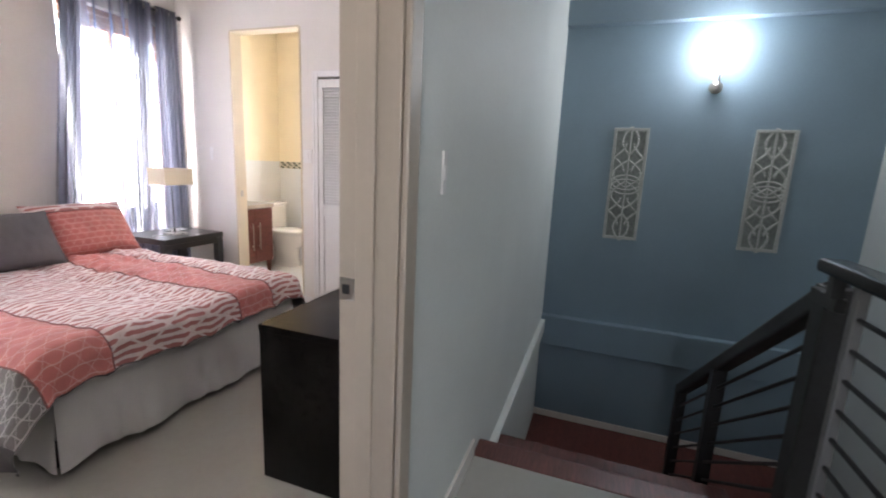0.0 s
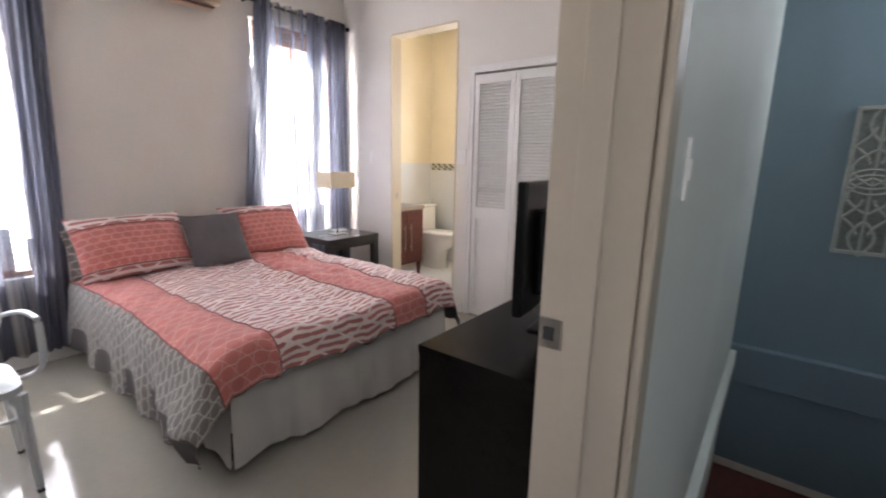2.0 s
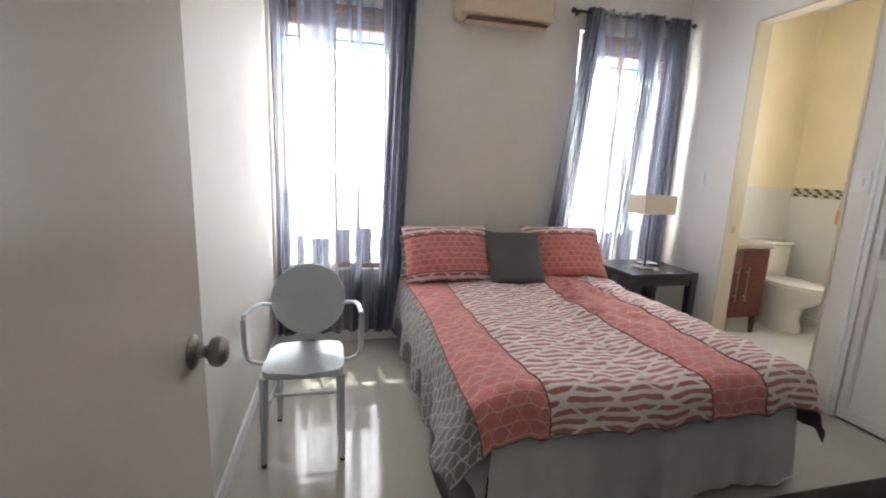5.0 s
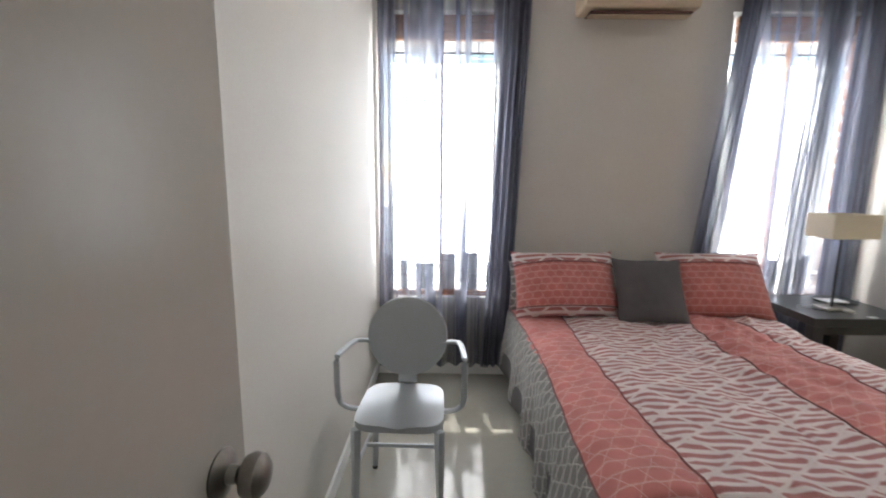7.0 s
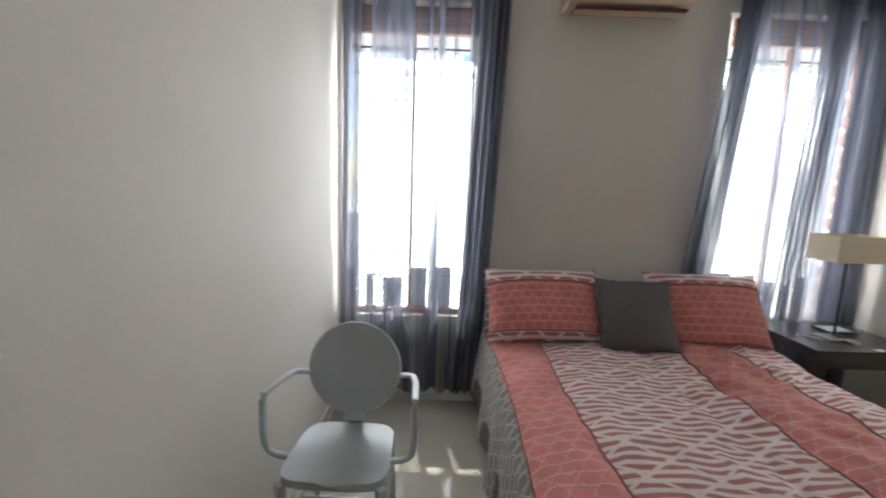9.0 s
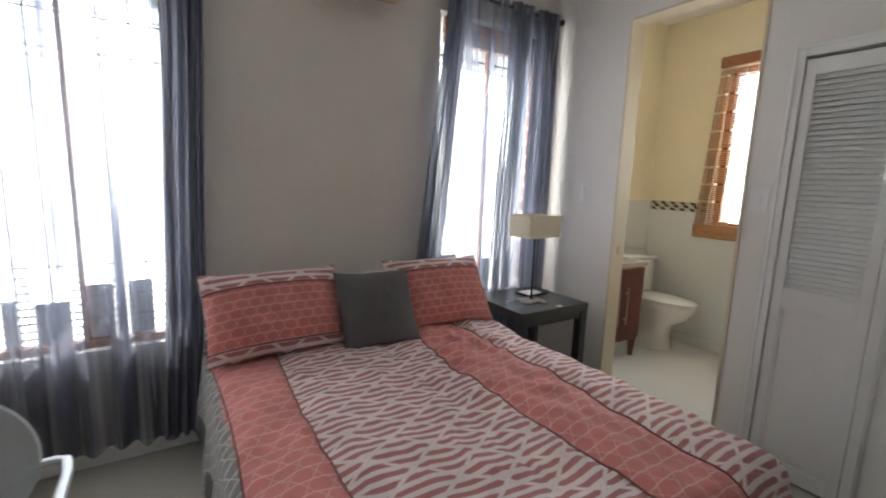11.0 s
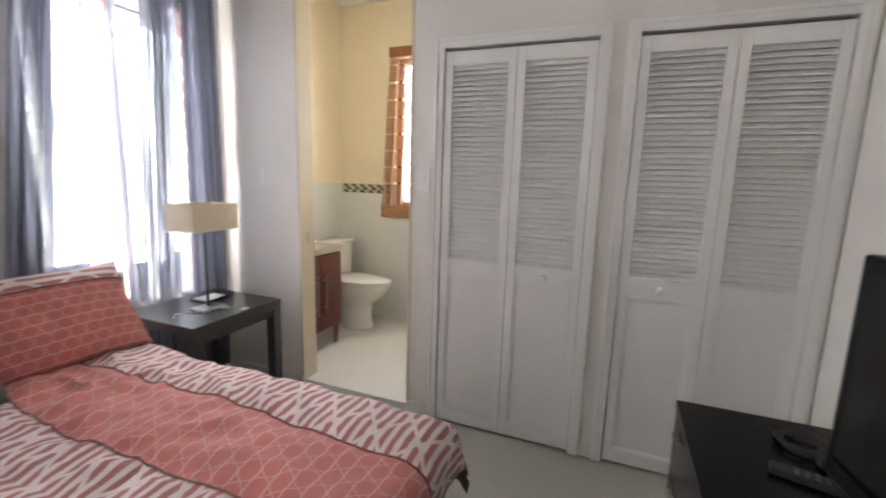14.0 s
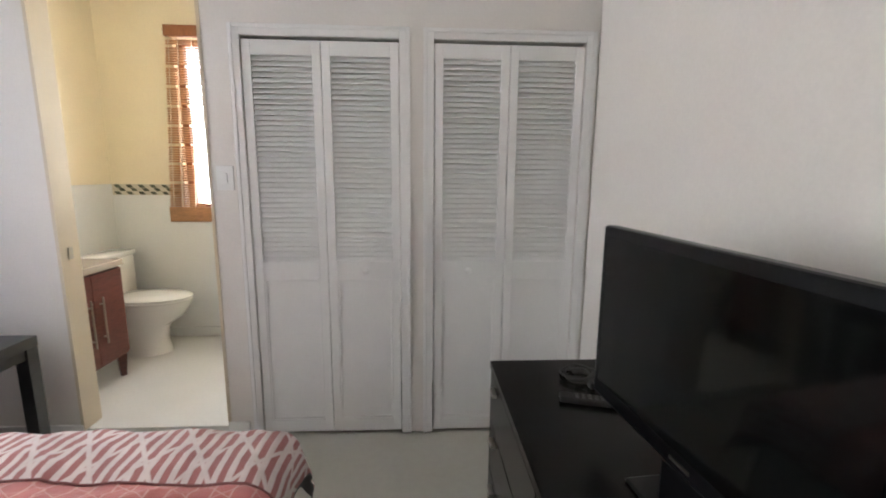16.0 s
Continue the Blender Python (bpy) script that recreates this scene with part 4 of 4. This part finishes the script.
# ---- dresser and television ----
def dresser():
    d = thing("dresser", "black-brown veneered dresser with steel-handled drawers", "dresser")
    x0, x1, y0, y1, h = 1.386, 2.753, 0.86, 1.405, 0.703
    part("top", boxes((x0, x1, y0, y1, h - 0.03, h), bevel=0.002), BLACKWOOD, d)
    part("side_panel", boxes((x0 + 0.002, x0 + 0.022, y0, y1 - 0.004, 0, h - 0.03)), BLACKWOOD, d)
    part("side_panel", boxes((x1 - 0.022, x1 - 0.002, y0, y1 - 0.004, 0, h - 0.03)), BLACKWOOD, d)
    part("back_panel", boxes((x0 + 0.022, x1 - 0.022, y0, y0 + 0.01, 0, h - 0.03)), BLACKWOOD, d)
    part("plinth", boxes((x0 + 0.022, x1 - 0.022, y1 - 0.05, y1 - 0.03, 0, 0.06)), BLACKWOOD, d)
    mid = (x0 + x1) / 2
    for a, b in ((x0 + 0.024, mid - 0.003), (mid + 0.003, x1 - 0.024)):
        for k in range(3):
            z = 0.065 + k * 0.202
            dr = part("drawer", boxes((a, b, y1 - 0.024, y1 - 0.002, z, z + 0.198), bevel=0.002), BLACKWOOD, d)
            c = (a + b) / 2 if b < mid else b - 0.10
            part("handle", boxes((c - 0.03, c + 0.03, y1 - 0.002, y1 + 0.016, z + 0.155, z + 0.168), bevel=0.003), STEEL, dr, "small steel handle")


def television():
    t = thing("television", "black flat screen television on a stand", "television")
    w, h, z0 = 0.725, 0.47, 0.828
    part("casing", boxes((-w / 2, w / 2, -0.022, 0.016, z0, z0 + h), bevel=0.008), TVCASE, t)
    part("back_cover", boxes((-w / 2 + 0.10, w / 2 - 0.10, -0.06, -0.022, z0 + 0.06, z0 + h - 0.10), bevel=0.015), TVCASE, t)
    part("screen", boxes((-w / 2 + 0.028, w / 2 - 0.028, 0.016, 0.0185, z0 + 0.045, z0 + h - 0.028)), TVSCREEN, t, "dark glossy screen")
    part("badge", boxes((-0.03, 0.03, 0.016, 0.018, z0 + 0.018, z0 + 0.026)), STEEL, t, "small grey maker's mark")
    part("label", boxes((0.30, 0.36, -0.0235, -0.022, z0 + 0.40, z0 + 0.43)), STEEL, t, "small silver rating label")
    part("stand_neck", boxes((-0.06, 0.06, -0.02, 0.012, 0.713, z0), bevel=0.005), TVCASE, t)
    part("stand_base", boxes((-0.15, 0.15, -0.08, 0.035, 0.703, 0.713), bevel=0.006), TVCASE, t)
    t.matrix_basis = pose(1.914, 1.142, 0, 0, 0, 5.4)


def dresser_items():
    r = thing("remote_control", "black television remote on the dresser", "remote")
    z = 0.703
    body = part("body", boxes((-0.022, 0.022, -0.09, 0.09, z, z + 0.02), bevel=0.006), RUBBER, r)
    for i in range(6):
        for k in range(3):
            part("button", boxes((-0.014 + k * 0.011, -0.007 + k * 0.011, -0.07 + i * 0.02, -0.06 + i * 0.02, z + 0.02, z + 0.022)), BUTTON, body)
    r.matrix_basis = pose(2.42, 1.14, 0, 0, 0, -16)
    c = thing("power_cable", "coiled black power cable on the dresser", "cable")
    pts = [(2.60 + (0.055 + 0.012 * math.sin(a * 1.7)) * math.cos(a), 1.11 + (0.055 + 0.01 * math.sin(a * 2.3)) * math.sin(a), 0.710 + 0.006 * (a / 6.28)) for a in [i * 0.3 for i in range(60)]]
    part("cord", tube(pts, 0.0042, 6), RUBBER, c, smooth=True)
    part("plug", boxes((2.50, 2.535, 1.08, 1.10, z, z + 0.025), bevel=0.004), RUBBER, c, "black moulded plug")


dresser()
television()
dresser_items()


# ---- air conditioner ----
def air_conditioner():
    a = thing("air_conditioner", "aged cream wall air conditioner above the bed", "air conditioner")
    x0, x1 = 1.325, 2.05
    part("body", boxes((x0, x1, WIN - 0.20, WIN, 2.472, 2.74), bevel=0.02), ACPLASTIC, a)
    part("vent", boxes((x0 + 0.05, x1 - 0.05, WIN - 0.19, WIN - 0.07, 2.446, 2.454)), MAHOGANY, a, "dark air outlet slot")
    part("flap", boxes((x0 + 0.05, x1 - 0.05, WIN - 0.17, WIN - 0.10, 2.436, 2.443), bevel=0.002), ACPLASTIC, a)


air_conditioner()


# ---- switches ----
def switch(name, axis, at, label, w=0.075, h=0.12):
    s = thing(name, label, "switch")
    x, y, z = at
    if axis == "x":
        pl = part("plate", boxes((x - 0.007, x, y - w / 2, y + w / 2, z - h / 2, z + h / 2), bevel=0.002), WHITE, s)
        part("rocker", boxes((x - 0.012, x - 0.007, y - 0.013, y + 0.013, z - 0.025, z + 0.025), bevel=0.002), WHITE, pl)
    else:
        pl = part("plate", boxes((x - w / 2, x + w / 2, y - 0.007, y, z - h / 2, z + h / 2), bevel=0.002), WHITE, s)
        part("rocker", boxes((x - 0.01, x + 0.01, y - 0.012, y - 0.007, z - 0.022, z + 0.022), bevel=0.002), WHITE, pl)


switch("light_switch", "x", (CLOSET, 2.648, 1.40), "white light switch beside the closet", 0.085, 0.12)
switch("thermostat", "x", (CLOSET, 3.777, 1.387), "small white wall control near the curtain", 0.03, 0.12)
switch("wall_hook", "y", (1.30, HALLW - 0.004, 1.352), "narrow white switch on the stair wall", 0.03, 0.13)


# ---- stairwell: panels and lamp ----
def carved_panel(y0, y1):
    p = thing("carved_panel", "whitewashed carved wooden wall panel on blue wall", "wall art", "pair of carved panels")
    x, z0, z1, f = STEND, 0.738, 1.797, 0.028
    part("frame", boxes((x - 0.022, x, y0, y0 + f, z0, z1), (x - 0.022, x, y1 - f, y1, z0, z1), (x - 0.022, x, y0 + f, y1 - f, z0, z0 + f), (x - 0.022, x, y0 + f, y1 - f, z1 - f, z1), bevel=0.003), CARVED, p)
    part("backing", boxes((x - 0.006, x - 0.002, y0 + f, y1 - f, z0 + f, z1 - f)), BACKING, p, "grey-green backing")
    c, w, hh = (y0 + y1) / 2, (y1 - y0) / 2 - f, (z1 - z0) / 2 - f
    zc = (z0 + z1) / 2
    for s in (-1, 1):
        for t in (-1, 1):
            for k in range(3):
                r = w * (0.95 - 0.2 * k)
                za = zc + t * (0.10 + 0.155 * k)
                pts = [(x - 0.010, c + s * (w - r * abs(math.cos(a)) if k % 2 else r * abs(math.sin(a))), za + 0.085 * (a - 1.57) * t) for a in [i * 3.14 / 14 for i in range(15)]]
                part("scroll", tube(pts, (0.006,) + (0.011,) * 13 + (0.006,), 6), CARVED, p)
    for t in (-1, 1):
        part("scroll", tube([(x - 0.010, c + w * math.cos(a), zc + t * 0.02 + 0.07 * math.sin(a)) for a in [i * 6.283 / 20 for i in range(21)]], 0.010, 6), CARVED, p)
    part("stem", tube(((x - 0.009, c, z0 + f), (x - 0.009, c, z1 - f)), 0.010, 6), CARVED, p)


carved_panel(-0.228, 0.082)
carved_panel(-1.378, -1.068)


def sconce():
    s = thing("wall_sconce", "lit wall sconce with a frosted glass cup", "wall lamp")
    y, z = -0.708, 2.25
    part("wall_plate", lathe(((0.05, 0), (0.055, 0.006), (0.04, 0.02), (0.012, 0.024)), 20, Matrix.Translation((STEND, y, z - 0.10)) @ Matrix.Rotation(radians(-90), 4, "Y")), STEEL, s, smooth=True)
    part("arm", tube(((STEND - 0.02, y, z - 0.10), (STEND - 0.08, y, z - 0.11), (STEND - 0.105, y, z - 0.06), (STEND - 0.105, y, z)), 0.009, 10), STEEL, s, smooth=True)
    cup = part("glass_cup", lathe(((0.02, z), (0.042, z + 0.02), (0.056, z + 0.08), (0.062, z + 0.15), (0.064, z + 0.17), (0.060, z + 0.17), (0.050, z + 0.08), (0.02, z + 0.03)), 24, Matrix.Translation((STEND - 0.105, y, 0))), BULB, s, "glowing frosted glass cup", True)


sconce()
lamp = new("sconce_light", bpy.data.lights.new("sconce_light", "POINT"))
lamp.data.energy, lamp.data.shadow_soft_size, lamp.data.color = 3.6, 0.05, (0.93, 0.98, 1.0)
lamp.location = (STEND - 0.21, -0.708, 2.45)


# ---- bathroom ----
def vanity():
    v = thing("vanity", "dark mahogany vanity cabinet with tapered legs", "cabinet")
    x0, x1, y0, y1 = 3.53, 4.085, 3.685, WIN - 0.006
    part("body", boxes((x0, x1, y0, y1, 0.205, 0.816), bevel=0.003), MAHOGANY, v)
    for x in (x0 + 0.03, x1 - 0.03):
        for y in (y0 + 0.03, y1 - 0.03):
            part("leg", tube(((x, y, 0.205), (x, y, BZ)), (0.040, 0.022), 4), MAHOGANY, v)
    mid = (x0 + x1) / 2
    for a, b, hx in ((x0 + 0.01, mid - 0.002, mid - 0.05), (mid + 0.002, x1 - 0.01, mid + 0.05)):
        d = part("cabinet_door", boxes((a, b, y0 - 0.018, y0 - 0.001, 0.225, 0.805), bevel=0.002), MAHOGANY, v)
        part("handle", tube(((hx, y0 - 0.04, 0.36), (hx, y0 - 0.04, 0.66)), 0.006, 8), KNOB, d, "long steel bar handle")
        for hz in (0.40, 0.612):
            part("handle_post", boxes((hx - 0.004, hx + 0.004, y0 - 0.038, y0 - 0.018, hz, hz + 0.008)), STEEL, d)
    part("counter", boxes((x0 - 0.01, x1 + 0.012, y0 - 0.025, y1, 0.816, 0.858), bevel=0.004), STONE, v, "brown stone counter top")


def toilet():
    t = thing("toilet", "white porcelain toilet with a closed lid", "toilet")
    cx, back = 4.47, WIN - 0.02

    def oval(rx, ry, cy, z, n=36):
        return [Vector((cx + rx * math.cos(2 * math.pi * i / n), cy + ry * math.sin(2 * math.pi * i / n) * (1.0 if math.sin(2 * math.pi * i / n) < 0 else 0.8), z)) for i in range(n)]

    def loft(rings):
        bm = bmesh.new()
        vs = [[bm.verts.new(p) for p in r] for r in rings]
        n = len(vs[0])
        for a, b in zip(vs, vs[1:]):
            for i in range(n): bm.faces.new((a[i], a[(i + 1) % n], b[(i + 1) % n], b[i]))
        bm.faces.new(vs[0][::-1]), bm.faces.new(vs[-1])
        return bm
    cy = 3.755
    part("bowl", loft((oval(0.125, 0.20, cy + 0.06, BZ), oval(0.125, 0.20, cy + 0.06, BZ + 0.03), oval(0.11, 0.18, cy + 0.06, BZ + 0.12), oval(0.12, 0.19, cy + 0.05, BZ + 0.22), oval(0.165, 0.265, cy + 0.01, BZ + 0.30), oval(0.185, 0.31, cy, BZ + 0.385), oval(0.185, 0.31, cy, BZ + 0.410))), PORC, t, smooth=True)
    part("seat", loft((oval(0.185, 0.317, cy, BZ + 0.412), oval(0.19, 0.322, cy, BZ + 0.420), oval(0.185, 0.317, cy, BZ + 0.430))), PORC, t, smooth=True)
    part("lid", loft((oval(0.187, 0.319, cy, BZ + 0.433), oval(0.19, 0.322, cy, BZ + 0.443), oval(0.17, 0.285, cy, BZ + 0.457), oval(0.08, 0.15, cy, BZ + 0.463))), PORC, t, smooth=True)
    part("tank", boxes((cx - 0.20, cx + 0.20, 3.95, back, BZ + 0.36, BZ + 0.74), bevel=0.02), PORC, t, smooth=True)
    part("tank_lid", boxes((cx - 0.21, cx + 0.21, 3.94, back, BZ + 0.74, BZ + 0.775), bevel=0.01), PORC, t, smooth=True)


def bath_window():
    w = thing("window_3", "wood framed bathroom window behind a bamboo blind", "window")
    x = BATHX + 0.05
    part("window_frame", boxes((x, x + 0.05, BWY0, BWY0 + 0.05, BWZ0, BWZ1), (x, x + 0.05, BWY1 - 0.05, BWY1, BWZ0, BWZ1), (x, x + 0.05, BWY0 + 0.05, BWY1 - 0.05, BWZ0, BWZ0 + 0.05), (x, x + 0.05, BWY0 + 0.05, BWY1 - 0.05, BWZ1 - 0.05, BWZ1), bevel=0.004), WINWOOD, w)
    p = part("pane", boxes((x + 0.02, x + 0.024, BWY0 + 0.05, BWY1 - 0.05, BWZ0 + 0.05, BWZ1 - 0.05)), GLASS, w)
    p.visible_shadow = False
    tagged(w, kind="structure")


def bamboo_blind():
    b = thing("bamboo_blind", "reddish woven bamboo blind partly turned aside", "blind")
    y1, yedge, z0, z1 = 3.70, 3.43, 1.05, 2.50
    part("head_rail", boxes((BATHX - 0.05, BATHX - 0.008, 2.9, y1 - 0.083, z1 - 0.06, z1 + 0.02), bevel=0.004), WINWOOD, b)
    n = 75
    first = None
    for i in range(n):
        z = z0 + (z1 - 0.07 - z0) * i / n
        if i > 8 and i % 8 == 0: continue                     # open rows of the weave
        if first is None:
            first = o = part("reed", tube(((BATHX - 0.018, 3.615, 0), (BATHX - 0.018, y1, 0)), 0.0078, 6, bm=tube(((BATHX - 0.018, 3.505, 0), (BATHX - 0.018, 3.60, 0)), 0.0078, 6, bm=tube(((BATHX - 0.018, yedge, 0), (BATHX - 0.018, 3.49, 0)), 0.0078, 6))), BAMBOO, b)
        else:
            o = new("reed", first.data)
            o.parent = b
        o.location = (0.003 * math.sin(i * 1.3), -0.083 * i / n, z)
    for y in (3.50, 3.60, 3.67):
        part("cord", tube(((BATHX - 0.030, y, z0), (BATHX - 0.030, y - 0.083, z1)), 0.003, 6), SHADE, b)
    part("bottom_roll", boxes((BATHX - 0.035, BATHX - 0.008, 2.9, y1, z0 - 0.02, z0 + 0.10), bevel=0.006), BAMBOO, b)


def mosaic_border():
    m = thing("mosaic_border", "mosaic border of green and sand tiles", "tile border")
    tagged(m, kind="structure")
    part("grout", boxes((BATHX - 0.007, BATHX - 0.004, BWY1 + 0.0, WIN - 0.006, 1.243, BT)), LIGHTTILE, m)
    k, first = 0, {}
    w = 0.040
    for r in range(3):
        z = 1.246 + r * 0.0275
        for i in range(11):
            y = WIN - 0.05 - i * (w + 0.006) + (0.014 if r % 2 else 0)
            if y < BWY1 + 0.03: continue
            dark = (i + r) % 2 == 0
            if dark not in first:
                bm = boxes((BATHX - 0.0105, BATHX - 0.006, -w / 2, w / 2, 0, 0.0245), bevel=0.0012)
                for v in bm.verts: v.co.y += (v.co.z - 0.012) * 0.8
                first[dark] = o = part("tile", bm, DARKGREEN if dark else LIGHTTILE, m)
            else:
                o = new("tile", first[dark].data)
                o.parent = m
            o.location = (0, y, z)


vanity()
toilet()
bath_window()
bamboo_blind()
mosaic_border()


def bath_strike():
    s = thing("strike_plate", "small steel strike plate in the bathroom opening", "hardware")
    part("plate", boxes((E0 + 0.045, E0 + 0.075, BY1 - 0.007, BY1 - 0.004, 0.98, 1.04)), STEEL, s)


bath_strike()

# ---- outside ----
structure("ground", boxes((-400, 400, -400, 900, -3.2, -3.0)), CONCRETE, "pale concrete yard outside the windows", "ground")
# The slab is unseen, added to keep the sun off the upper windows.
structure("roof_eave", boxes((-1.0, 6.0, WIN + WT, WIN + WT + 1.70, 2.75, 2.9)), CEIL, "unseen white eave slab added to shade the windows", "eave")


def neighbour():
    h = thing("house", "pale rendered neighbouring house with teal upper wall", "house")
    part("wall", boxes((-4, 7, 15, 22, -3.0, 0.4)), NEIGHBOUR, h)
    part("upper_wall", boxes((1.2, 4.2, 15.2, 22, 0.6, 6.5)), TEAL, h, "teal painted upper wall")
    part("roof", boxes((-4.4, 7.4, 14.6, 22.4, 0.4, 0.6)), NEIGHBOUR, h)


neighbour()
